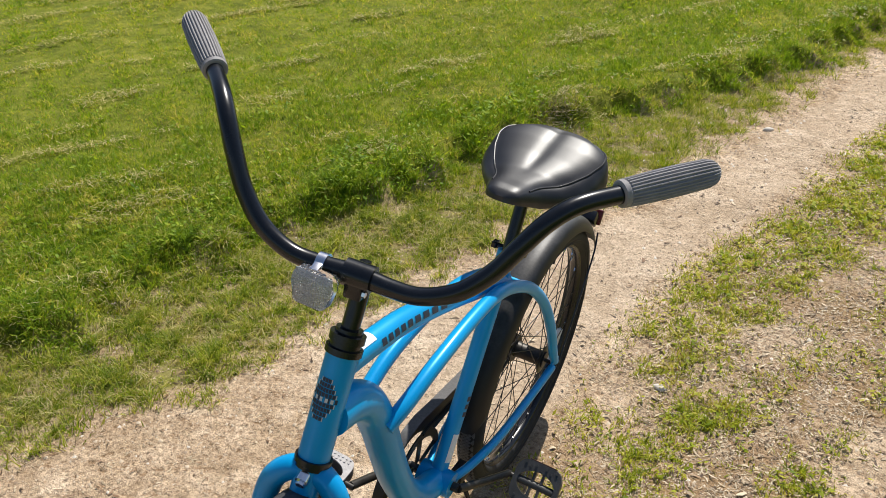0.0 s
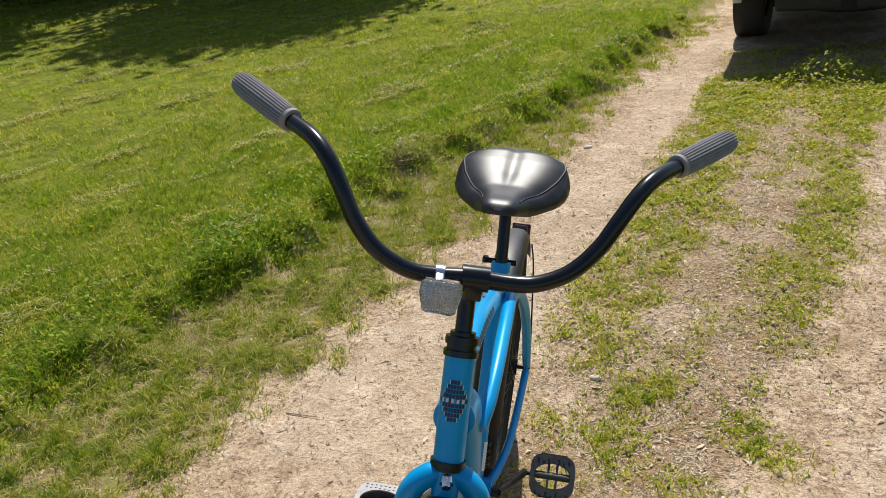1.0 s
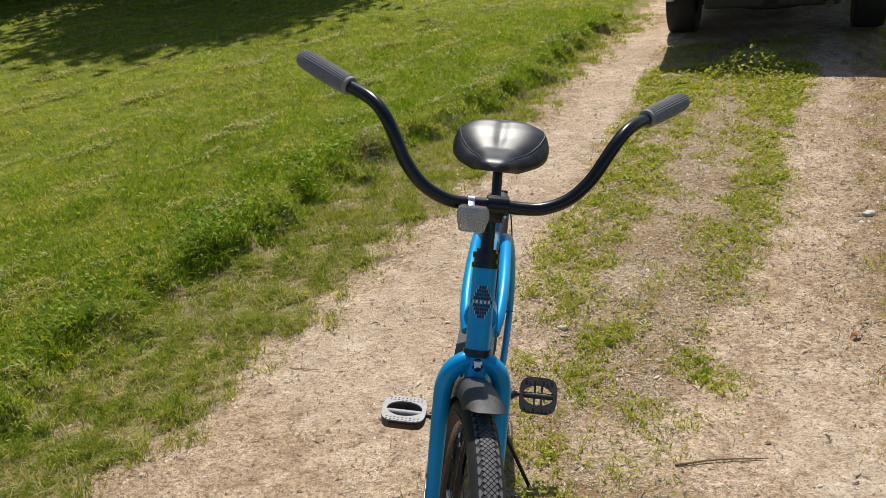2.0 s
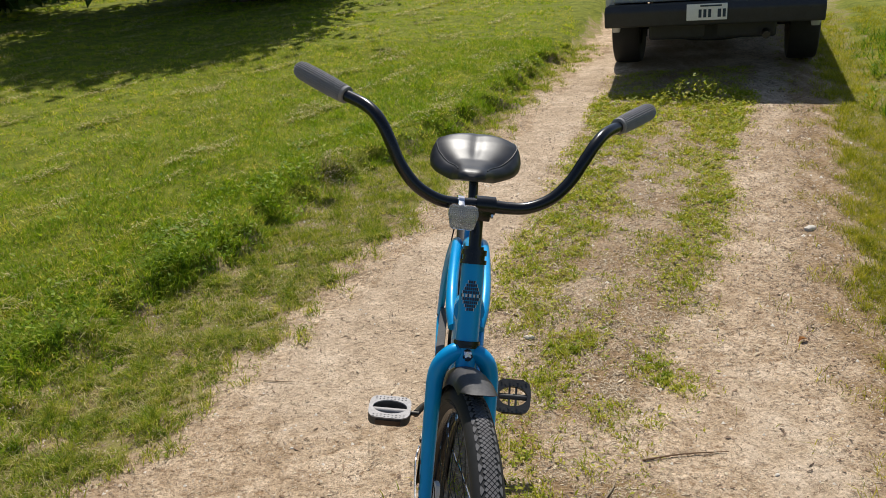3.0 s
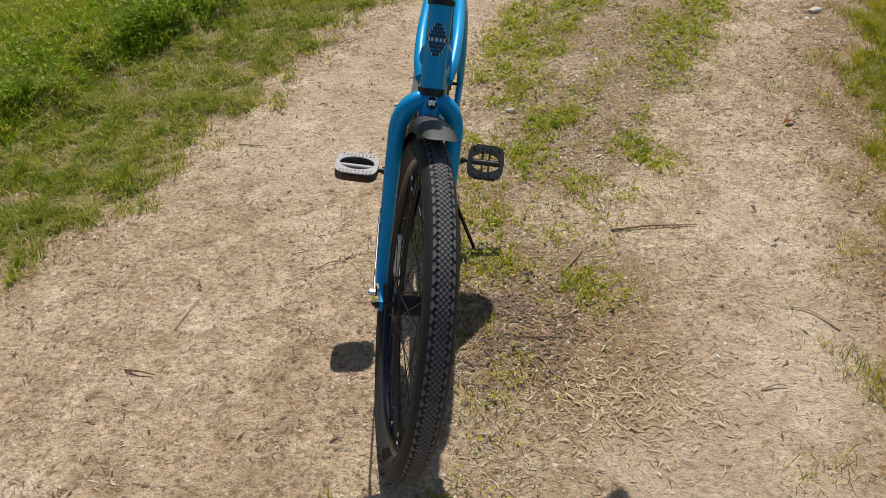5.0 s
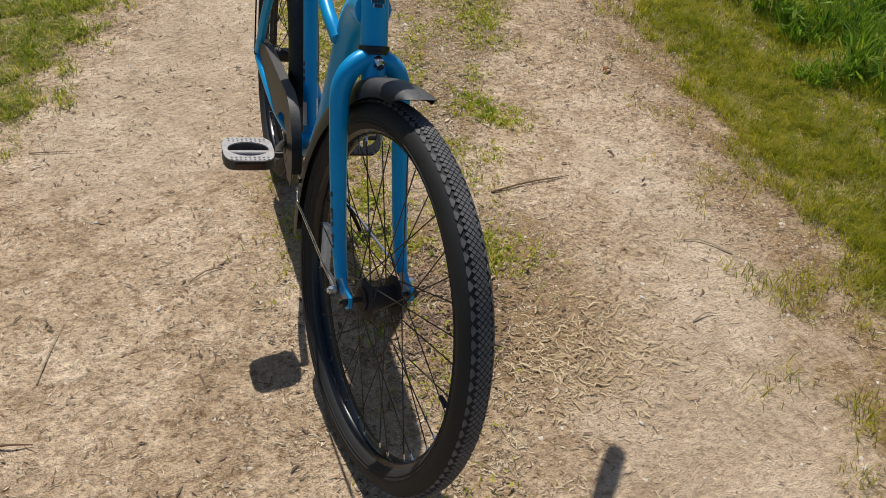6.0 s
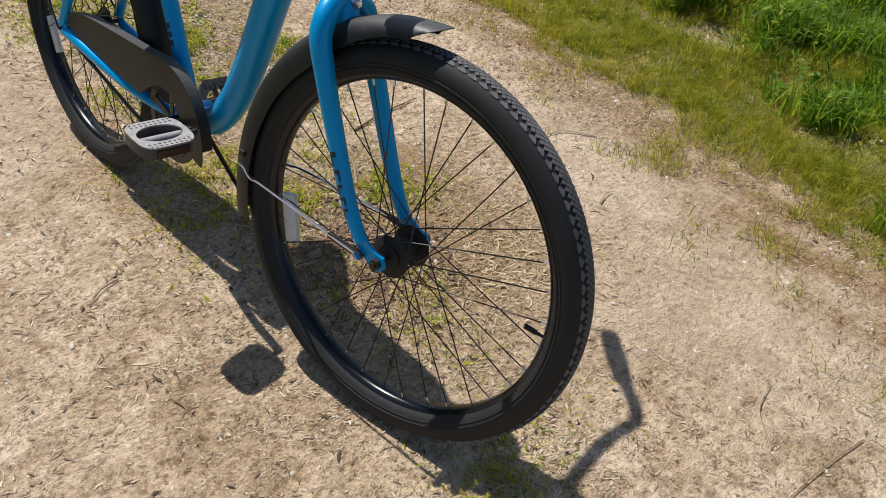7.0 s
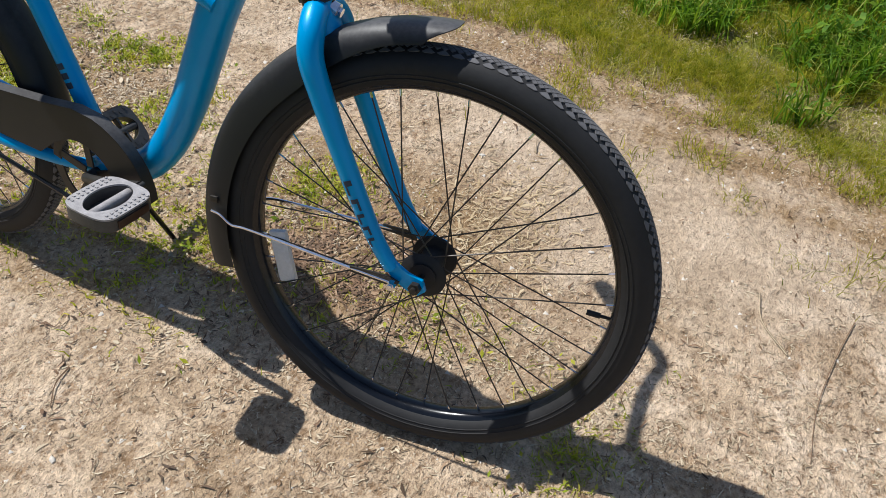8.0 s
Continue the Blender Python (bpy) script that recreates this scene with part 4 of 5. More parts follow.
# fork, which turns with the bars
crown = on_axis(0.672)
fork = part("fork", tube([on_axis(0.696), on_axis(0.648)], 0.0205, 18), BLUE, bicycle, "blue unicrown fork with curved blades", TURN)
for s in (-1, 1):
    blade = [(0.892, s * 0.004, 0.683), (0.896, s * 0.024, 0.680), (0.901, s * 0.044, 0.662), (0.906, s * 0.054, 0.632), (0.922, s * 0.056, 0.590), (0.948, s * 0.057, 0.530), (0.984, s * 0.057, 0.450), (1.012, s * 0.057, 0.395), (1.040, s * 0.057, 0.353)]
    part("fork_blade", tube(blade, blade_radius, 16), BLUE, fork, xf=TURN)
    bm = slab(bmesh.new(), [(1.030, 0.352), (1.044, 0.366), (1.066, 0.352), (1.088, 0.346), (1.094, 0.330), (1.084, 0.320), (1.066, 0.324), (1.046, 0.336)], 0.006)
    bm.transform(Matrix.Translation((0, s * 0.0575, 0)))
    part("fork_end", bm, BLUE, fork, xf=TURN)
    for k in range(5):
        t = 0.70 + 0.04 * k
        part("decal_bar", tube_patch(blade, blade_radius, t, t + 0.011, s * 66, s * 112, 0.0006), INK, fork, "dark lettering stroke", TURN)
        part("decal_bar", tube_patch(blade, blade_radius, t + 0.011, t + 0.031, s * (66 if k % 2 else 98), s * (80 if k % 2 else 112), 0.0006), INK, fork, "dark lettering stroke", TURN)
bm = rod(bmesh.new(), (0.905, 0, 0.688), (0.9235, 0, 0.6815), 0.0068, 6)
rod(bm, (0.903, 0, 0.689), (0.9185, 0, 0.6835), 0.0098, 16)
part("crown_bolt", bm, CHROME, fork, "bright hexagonal fender bolt", TURN)
bm = rod(bmesh.new(), (0.898, 0, 0.704), (0.9105, 0, 0.7005), 0.006, 10)
part("crown_plug", bm, BLACK, fork, xf=TURN)


# fenders
def fender(name, hub, arc, xf, rad=0.357, cut=7.0, flare=0.0, deep=(0.05, 0.05)):
    """A curved strip round the wheel; its front end is cut slanting at the sides."""
    half, n, steps = 0.036, 12, 64
    bm = bmesh.new()
    prof = []
    for rr in (rad, rad - 0.0013):
        row = []
        for k in range(n + 1):
            a = radians(-78 + 156 * k / n)
            side = math.copysign(abs(math.sin(a) / math.sin(radians(78))) ** 0.75, a)
            row.append((rr, half * side, abs(math.sin(a)), 1 - math.cos(a) ** 0.65))
        prof.append(row)
    ring = prof[0] + prof[1][::-1]
    rings = []
    for i in range(steps + 1):
        t = i / steps
        vs = []
        for r, s, e, low in ring:
            a = radians((arc[0] + cut * e ** 3) * (1 - t) + arc[1] * t)
            r += flare - low * (deep[0] + (deep[1] - deep[0]) * float(smooth(2.5 * t)))
            vs.append(bm.verts.new(hub + Vector((r * math.cos(a), s, r * math.sin(a)))))
        rings.append(vs)
    m = len(ring)
    for a, b in zip(rings, rings[1:]):
        for k in range(m):
            bm.faces.new((a[k], a[(k + 1) % m], b[(k + 1) % m], b[k]))
    for r in (rings[0], rings[-1]):
        for k in range(n):
            bm.faces.new((r[k], r[k + 1], r[m - 2 - k], r[m - 1 - k]))
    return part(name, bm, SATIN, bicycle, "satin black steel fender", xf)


fend_f = fender("front_fender", HUB_F, (89, 194), TURN, flare=0.0095, deep=(0.036, 0.078))
for s in (-1, 1):
    line = [(0.738, s * 0.0355, 0.352), (0.757, s * 0.041, 0.352), (0.778, s * 0.046, 0.343), (0.806, s * 0.050, 0.346), (0.90, s * 0.058, 0.3425), (1.0, s * 0.066, 0.338), (1.048, s * 0.068, 0.335)]
    part("fender_stay", tube(line, 0.0023, 8, 4), CHROME, fend_f, "bent chrome wire fender stay", TURN)
    bm = rod(bmesh.new(), (1.046, s * 0.060, 0.3345), (1.046, s * 0.078, 0.3345), 0.0068, 6)
    rod(bm, (1.046, s * 0.078, 0.3345), (1.046, s * 0.081, 0.3345), 0.0045, 10)
    part("stay_bolt", bm, CHROME, fend_f, xf=TURN)
    bm = slab(bmesh.new(), [(0.98, 0.334), (1.05, 0.328), (1.056, 0.338), (1.04, 0.344), (0.98, 0.343)], 0.003)
    bm.transform(Matrix.Translation((0, s * 0.065, 0)))
    part("stay_tab", bm, STEEL, fend_f, xf=TURN)
bm = box(bmesh.new(), (0.744, -0.036, 0.374), (0.012, 0.004, 0.010), None, 0.001)
part("stay_clip", bm, STEEL, fend_f, xf=TURN)
fend_r = fender("rear_fender", HUB_R, (2, 146), None)
for s in (-1, 1):
    line = [(-0.255, s * 0.036, 0.575), (-0.20, s * 0.05, 0.52), (-0.02, s * 0.072, 0.350), (0.0, s * 0.073, 0.338)]
    part("fender_stay", tube(line, 0.0023, 8, 4), BLACK, fend_r, "thin black wire fender stay")
ra = radians(137)
u = Vector((math.cos(ra), 0, math.sin(ra)))
bm = box(bmesh.new(), HUB_R + u * 0.384, (0.042, 0.040, 0.030), Matrix.Rotation(-ra + math.pi / 2, 3, "Y"), 0.006)
part("rear_reflector_bracket", bm, BLACK, fend_r)
bm = box(bmesh.new(), HUB_R + u * 0.392 + Vector((-0.02, 0, -0.01)), (0.012, 0.052, 0.040), Matrix.Rotation(-0.3, 3, "Y"), 0.004)
part("rear_reflector", bm, REDPLASTIC, fend_r, "dark red rear reflector")

# stem, bars and grips
stem = part("stem", tube([on_axis(0.872), on_axis(0.92), (0.802, 0, 0.945), (0.818, 0, 0.958)], 0.0125, 14), BLACK, bicycle, "black quill stem", TURN)
bm = rod(bmesh.new(), (0.826, -0.014, 0.962), (0.826, 0.024, 0.962), 0.0178, 18)
box(bm, (0.834, 0.004, 0.946), (0.016, 0.024, 0.024), None, 0.003)
part("clamp", bm, BLACK, stem, xf=TURN)
for s in (-1, 1):
    part("clamp_bolt", rod(bmesh.new(), (0.838, s * 0.017, 0.946), (0.838, s * 0.021, 0.946), 0.005, 6), CHROME, stem, xf=TURN)
part("stem_bolt", rod(bmesh.new(), (0.800, 0, 0.955), (0.797, 0, 0.966), 0.008, 10), BLACK, stem, xf=TURN)
SIDE = [(0.830, 0.050, 0.962), (0.833, 0.090, 0.968), (0.829, 0.132, 0.989), (0.819, 0.165, 1.024), (0.808, 0.187, 1.062), (0.791, 0.209, 1.095), (0.764, 0.235, 1.114), (0.715, 0.280, 1.123), (0.66, 0.338, 1.138)]
bar_line = [(x, -y, z) for x, y, z in SIDE[::-1]] + [(0.826, 0, 0.962)] + SIDE
handlebar = part("handlebar", tube(bar_line, lambda t: 0.0117 + 0.0012 * math.exp(-((t - 0.5) / 0.05) ** 2), 16, 10), BLACK, bicycle, "wide swept-back glossy black handlebar", TURN)
for s in (-1, 1):
    a, b = Vector((0.722, s * 0.272, 1.1215)), Vector((0.627, s * 0.373, 1.1475))
    d = (b - a).normalized()
    side = d.cross(Vector((0, 0, 1))).normalized()
    up = side.cross(d)
    bm = bmesh.new()
    rings, seg = [], 104
    for t, r, rib in ((0.0, 0.0145, 0), (0.01, 0.0168, 0), (0.05, 0.0174, 0), (0.06, 0.0162, 0), (0.07, 0.0165, 1), (0.3, 0.0178, 1), (0.6, 0.0182, 1), (0.88, 0.0172, 1), (0.95, 0.0150, 0.6), (0.99, 0.0105, 0.2), (1.0, 0.006, 0)):
        ring = []
        for k in range(seg):
            a2 = 2 * math.pi * k / seg
            rr = r + 0.0011 * rib * (1 if (k // 2) % 2 else -1)
            ring.append(bm.verts.new(a.lerp(b, t) + rr * (math.cos(a2) * side + math.sin(a2) * up)))
        rings.append(ring)
    for p, q in zip(rings, rings[1:]):
        for k in range(seg):
            bm.faces.new((p[k], p[(k + 1) % seg], q[(k + 1) % seg], q[k]))
    bm.faces.new(rings[0][::-1])
    bm.faces.new(rings[-1])
    part("grip", bm, GRIP, handlebar, "grey ribbed rubber grip", TURN, smooth=False)

# clear front reflector on the bar
LENS = Matrix.Translation((0.858, -0.040, 0.945)) @ Matrix.Rotation(radians(-8), 4, "Y") @ Matrix.Rotation(radians(-6), 4, "Z") @ Matrix.Scale(1.06, 4)
hexagon = [(-0.021, 0.021), (0.021, 0.021), (0.026, 0.014), (0.027, 0.004), (0.021, -0.019), (0.016, -0.022), (-0.016, -0.022), (-0.021, -0.019), (-0.027, 0.004), (-0.026, 0.014)]
bm = bmesh.new()
layers = [[bm.verts.new((x, y * k, z * k)) for y, z in hexagon] for x, k in ((-0.011, 0.9), (-0.009, 1.0), (0.007, 1.0), (0.010, 0.93), (0.0115, 0.8))]
for a, b in zip(layers, layers[1:]):
    for k in range(10):
        bm.faces.new((a[k], a[(k + 1) % 10], b[(k + 1) % 10], b[k]))
bm.faces.new(layers[0])
bm.faces.new(layers[-1])
refl = part("front_reflector", bm, CLEAR, bicycle, "clear faceted plastic front reflector", TURN @ LENS)
bm = bmesh.new()
for i in range(-7, 8):
    for j in range(-6, 6):
        y, z = 0.0033 * i, 0.0033 * (j + 0.5)
        if abs(y) > 0.0235 - 0.12 * max(0, -z):
            continue
        x = 0.0065 - 0.1 * abs(y)
        tip = bm.verts.new((x - 0.003, y + 0.0006 * (i % 2), z + 0.0006 * (j % 3 - 1)))
        base = [bm.verts.new((x, y + 0.0016 * u, z + 0.0016 * v)) for u, v in ((-1, -1), (1, -1), (1, 1), (-1, 1))]
        for k in range(4):
            bm.faces.new((base[k], base[(k + 1) % 4], tip))
part("facets", bm, FACET, refl, "silvery reflector facets", TURN @ LENS, smooth=False)
bm = rod(bmesh.new(), (0.829, -0.038, 0.962), (0.829, -0.050, 0.962), 0.0155, 16)
box(bm, (0.842, -0.044, 0.968), (0.026, 0.011, 0.006), Matrix.Rotation(radians(12), 3, "Y"), 0.0015)
part("bracket", bm, CHROME, refl, "chrome bracket clip", TURN)

# saddle and post
post = part("seat_post", tube([SEAT_TOP, (0.222, -0.004, 0.872)], 0.0127, 16), BLACK, bicycle, "black seat post")
TWIST = Matrix.Translation((0.222, -0.006, 0)) @ Matrix.Rotation(radians(-2.5), 4, "Z") @ Matrix.Translation((-0.222, 0, 0))
part("seat_collar", sweep(bmesh.new(), [SEAT_TOP + Vector((0.004, 0, -0.012)), SEAT_TOP + Vector((-0.002, 0, 0.008))], 0.0205, 18), BLUE, frame_tubes)
bm = bmesh.new()
rod(bm, SEAT_TOP + Vector((-0.022, -0.032, 0)), SEAT_TOP + Vector((-0.022, 0.030, 0)), 0.006, 10)
box(bm, SEAT_TOP + Vector((-0.022, -0.036, 0.002)), (0.018, 0.012, 0.012), None, 0.003)
box(bm, SEAT_TOP + Vector((-0.020, 0, 0)), (0.018, 0.026, 0.018), None, 0.003)
part("seat_clamp", bm, BLACK, post, "black quick-release seat clamp")
bm = rod(bmesh.new(), (0.222, -0.026, 0.872), (0.222, 0.026, 0.872), 0.0145, 14)
for q in (-1, 1):
    rod(bm, (0.222, q * 0.026, 0.860), (0.222, q * 0.044, 0.860), 0.009, 10)
    rod(bm, (0.222, q * 0.020, 0.860), (0.222, q * 0.034, 0.860), 0.0125, 12)
part("saddle_clamp", bm, BLACK, post, xf=TWIST)


def saddle_half(t):
    """Half width of the saddle, t from nose (0) to tail (1)."""
    if t > 0.74:
        return 0.125 * max(0.02, 1 - ((t - 0.74) / 0.26) ** 2.6) ** 0.5
    return float(np.interp(t, [0, 0.02, 0.05, 0.12, 0.24, 0.38, 0.5, 0.62, 0.74], [0.010, 0.024, 0.034, 0.042, 0.056, 0.086, 0.108, 0.121, 0.125]))


def saddle_seam(t):
    """How far out the seam of the top panel lies, as a share of the half width."""
    return float(np.interp(t, [0, 0.15, 0.3, 0.5, 0.75, 1.0], [0.9, 0.8, 0.7, 0.76, 0.87, 0.92]))


def saddle_skin(t, v):
    """Height of the padded top panel, v from -1 to 1 between its seams: two low cheeks with a crease between."""
    cheeks = float(smooth((t - 0.3) / 0.3)) * float(smooth((1 - t) / 0.12))
    crest = float(np.interp(t, [0, 0.04, 0.1, 0.2, 0.4, 0.6, 0.75, 0.88, 0.96, 1.0], [0.884, 0.893, 0.897, 0.897, 0.901, 0.916, 0.930, 0.939, 0.938, 0.931]))
    dome = -0.016 * abs(v) ** 4 * min(1.0, saddle_half(t) / 0.1)
    return crest + dome - 0.0035 * cheeks * math.exp(-(v / 0.14) ** 2)


bm = bmesh.new()
rings = []
NS = 56
for i in range(NS + 1):
    t = math.sin(0.5 * math.pi * i / NS) ** 1.15
    w = saddle_half(t)
    x = 0.341 - 0.268 * t
    seam = saddle_seam(t)
    ring = [bm.verts.new((x, seam * w * v, saddle_skin(t, v))) for v in np.linspace(-1, 1, 31)]
    edge = saddle_skin(t, 1.0)
    drop = edge - float(np.interp(t, [0, 0.1, 0.25, 0.6, 1.0], [0.874, 0.866, 0.852, 0.852, 0.860]))
    wall = [(seam + (1 - seam) * u, d) for u, d in ((0.22, 0.04), (0.5, 0.14), (0.8, 0.34), (1.0, 0.6), (0.93, 0.85))] + [(0.94, 1.0)]
    ring += [bm.verts.new((x, w * u, edge - drop * d)) for u, d in wall]
    ring += [bm.verts.new((x, w * u, edge - drop)) for u in (0.6, 0.2, -0.2, -0.6)]
    ring += [bm.verts.new((x, -w * u, edge - drop * d)) for u, d in wall[::-1]]
    rings.append(ring)
m = len(rings[0])
for a, b in zip(rings, rings[1:]):
    for k in range(m):
        bm.faces.new((a[k], a[(k + 1) % m], b[(k + 1) % m], b[k]))
bm.faces.new(rings[0])
bm.faces.new(rings[-1][::-1])
saddle = part("saddle", bm, LEATHER, bicycle, "wide padded black vinyl saddle", TWIST)
rim_pts = [(0.341 - 0.268 * t, q * saddle_half(t) * (saddle_seam(t) + 0.01), saddle_skin(t, 1.0) + 0.0002) for q, ts in ((1, np.linspace(0.16, 0.995, 26)), (-1, np.linspace(0.995, 0.16, 26))) for t in ts]
part("piping", tube(rim_pts, 0.0017, 8, 4), LEATHER, saddle, "stitched piping along the saddle edge", TWIST)
for s in (-1, 1):
    part("saddle_rail", tube([(0.32, s * 0.010, 0.878), (0.28, s * 0.018, 0.862), (0.20, s * 0.020, 0.866), (0.13, s * 0.035, 0.874)], 0.0035, 8, 5), STEEL, saddle, xf=TWIST)
    bm = bmesh.new()
    coil = [(0.112 + 0.014 * math.cos(a), s * 0.060 + 0.014 * math.sin(a), 0.838 + 0.0045 * a / math.pi) for a in np.linspace(0, 8 * math.pi, 49)]
    sweep(bm, coil, 0.003, 6)
    part("saddle_spring", bm, STEEL, saddle, "coiled saddle spring", TWIST)

# chain set
ARM, REACH = Vector((0.159, 0, 0.061)), Vector((0.166, 0, 0.061))
crank = part("crank", tube([BB + Vector((0, -0.062, 0)), BB + REACH * 0.5 + Vector((0, -0.085, 0)), BB + REACH + Vector((0, -0.098, 0))], 0.0085, 12, 5), STEEL, bicycle, "dark one-piece steel crank")
part("crank_arm", tube([BB + Vector((0, 0.05, 0)), BB - ARM * 0.5 + Vector((0, 0.075, 0)), BB - ARM + Vector((0, 0.098, 0))], 0.0085, 12, 5), STEEL, crank)
part("spindle", rod(bmesh.new(), BB + Vector((0, -0.062, 0)), BB + Vector((0, 0.05, 0)), 0.0095), STEEL, crank)
bm = spin(bmesh.new(), [(0.070, -0.046), (0.088, -0.046), (0.088, -0.049), (0.070, -0.049)], BB, 44)
for k in range(5):
    a = radians(72 * k + 20)
    box(bm, BB + Vector((0.045 * math.cos(a), -0.0475, 0.045 * math.sin(a))), (0.060, 0.003, 0.014), Matrix.Rotation(-a, 3, "Y"))
part("chainring", bm, STEEL, crank, "dark steel chainring")
bm = bmesh.new()
for z0, z1 in ((0.386, 0.372), (0.216, 0.298)):
    rod(bm, (0.45, -0.047, z0), (0.0, -0.047, z1), 0.0042, 6)
part("chain", bm, STEEL, crank)
bm = spin(bmesh.new(), [(0.010, -0.045), (0.036, -0.045), (0.036, -0.049), (0.010, -0.049)], HUB_R, 28)
part("sprocket", bm, STEEL, rear)


def pedal(c, mat, s, tilt):
    m = Matrix.Translation(c) @ Matrix.Rotation(tilt, 4, "Y")
    n = 40
    outer, inner = [], []
    for k in range(n):
        a = 2 * math.pi * k / n
        ca, sa = math.cos(a), math.sin(a)
        outer.append((0.047 * math.copysign(abs(ca) ** 0.42, ca), 0.051 * math.copysign(abs(sa) ** 0.36, sa) * (1 - 0.10 * abs(ca))))
        inner.append((0.028 * ca, 0.041 * sa))
    bm = slab(bmesh.new(), outer, 0.019, inner)
    bm.transform(Matrix.Rotation(radians(90), 4, "X"))
    for x0 in (-0.037, 0.037):
        for k in range(7):
            for z0 in (-0.0100, 0.0100):
                box(bm, (x0 + 0.003 * ((k % 2) * 2 - 1), (k - 3) * 0.0115, z0), (0.005, 0.005, 0.003))
    p = part("pedal", bm, RESIN, bicycle, "black plastic platform pedal" if mat is RESIN else "plastic platform pedal, dust and sheen in its grey top colour", m)
    if mat is DUST_SHEEN:
        # The pale plate carries dust and painted sheen over the black body.
        bm = slab(bmesh.new(), outer, 0.003, inner)
        bm.transform(Matrix.Translation((0, 0, 0.0118)) @ Matrix.Rotation(radians(90), 4, "X"))
        for x0 in (-0.037, 0.037):
            for k in range(9):
                for off in (-0.004, 0.004):
                    box(bm, (x0 + off + 0.001 * (k % 2), (k - 4) * 0.009, 0.0138), (0.0035, 0.0035, 0.002))
        part("pedal_top", bm, mat, p, "grey top plate with dust and sky sheen in its colour", m)
        bm = slab(bmesh.new(), [(x * 0.98, z * 0.98) for x, z in inner], 0.003)
        bm.transform(Matrix.Translation((0, 0, -0.009)) @ Matrix.Rotation(radians(90), 4, "X"))
        part("pedal_web", bm, RESIN, p, "black web under the pedal", m)
    for y0 in (-0.016, 0.016) if mat is RESIN else ():
        part("pedal_rib", box(bmesh.new(), (0, y0 * 0.6, 0), (0.056, 0.005, 0.014)), RESIN, p, xf=m)
    part("pedal_axle", rod(bmesh.new(), (0, -0.042, 0), (0, 0.042, 0), 0.0085, 12), mat, p, xf=m)
    part("pedal_spindle", rod(bmesh.new(), (0, s * 0.045, 0), (0, s * 0.070, 0), 0.006, 10), STEEL, p, xf=m)
    for x0 in (-0.0478, 0.0478):
        part("pedal_reflector", box(bmesh.new(), (x0, 0, 0), (0.003, 0.06, 0.013), None, 0.001), simple_orange, p, "dark amber pedal reflector", m)


simple_orange = simple("dark_amber_plastic", (0.05, 0.022, 0.012), 0.35, vary=0.2)
pedal(BB + REACH + Vector((0, -0.161, 0)), DUST_SHEEN, 1, radians(2))
pedal(BB - ARM + Vector((0, 0.161, 0)), RESIN, -1, radians(48))

# chain guard
top = [(0.035, 0.372), (0.06, 0.388), (0.13, 0.404), (0.26, 0.415), (0.39, 0.424), (0.46, 0.432)]
front_arc = [(BB.x + 0.142 * math.cos(radians(a)), BB.z + 0.132 * math.sin(radians(a))) for a in range(72, -24, -8)]
back_arc = [(BB.x + 0.072 * math.cos(radians(a)), BB.z + 0.072 * math.sin(radians(a))) for a in range(-18, 118, 10)]
under = [(0.40, 0.352), (0.36, 0.322), (0.28, 0.326), (0.16, 0.336), (0.07, 0.342), (0.036, 0.350)]
bm = bmesh.new()
outline = top + front_arc + back_arc + under
a = [bm.verts.new((x, -0.0655, z)) for x, z in outline]
b = [bm.verts.new((x, -0.0640, z)) for x, z in outline]
n = len(outline)
bm.faces.new(a)
bm.faces.new(b[::-1])
for k in range(n):
    bm.faces.new((a[k], a[(k + 1) % n], b[(k + 1) % n], b[k]))
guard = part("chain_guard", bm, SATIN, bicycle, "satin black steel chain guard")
lip = [(x, -0.057, z) for x, z in top + front_arc[:-2]]
bm = bmesh.new()
p1 = [bm.verts.new((x, -0.0655, z + 0.0006)) for x, _, z in lip]
p2 = [bm.verts.new((x, -0.044, z + 0.0006)) for x, _, z in lip]
p3 = [bm.verts.new((x - 0.0010, -0.044, z - 0.001)) for x, _, z in lip]
p4 = [bm.verts.new((x - 0.0010, -0.0655, z - 0.001)) for x, _, z in lip]
for k in range(len(lip) - 1):
    for q, r in ((p1, p2), (p2, p3), (p3, p4), (p4, p1)):
        bm.faces.new((q[k], q[k + 1], r[k + 1], r[k]))
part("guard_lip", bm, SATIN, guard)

# kickstand: its foot stands on the ground
foot = Vector((0.408, 0.160, 0.0235))
kick = part("kickstand", tube([(0.405, 0.035, 0.272), (0.4055, 0.055, 0.232), (0.4065, 0.100, 0.143), foot + Vector((0, -0.012, 0.024)), foot], 0.0052, 10, 6), BLACK, bicycle, "thin black kickstand with its foot on the dirt")
box_bm = box(bmesh.new(), (0.398, 0.025, 0.283), (0.05, 0.030, 0.024), None, 0.004)
part("kickstand_mount", box_bm, STEEL, kick)

# decals and labels
mid = on_axis(0.785)
ahead = Vector((math.sin(HEAD), 0, math.cos(HEAD)))


def badge_patch(bb, h0, h1, q0, q1, off):
    """A small piece of the badge wrapped on the head tube."""
    low, high = [[bb.verts.new(mid + AXIS * h + off * (math.cos(radians(q)) * ahead + Vector((0, math.sin(radians(q)), 0)))) for q in np.linspace(q0, q1, 4)] for h in (h0, h1)]
    for k in range(3):
        bb.faces.new((low[k], low[k + 1], high[k + 1], high[k]))


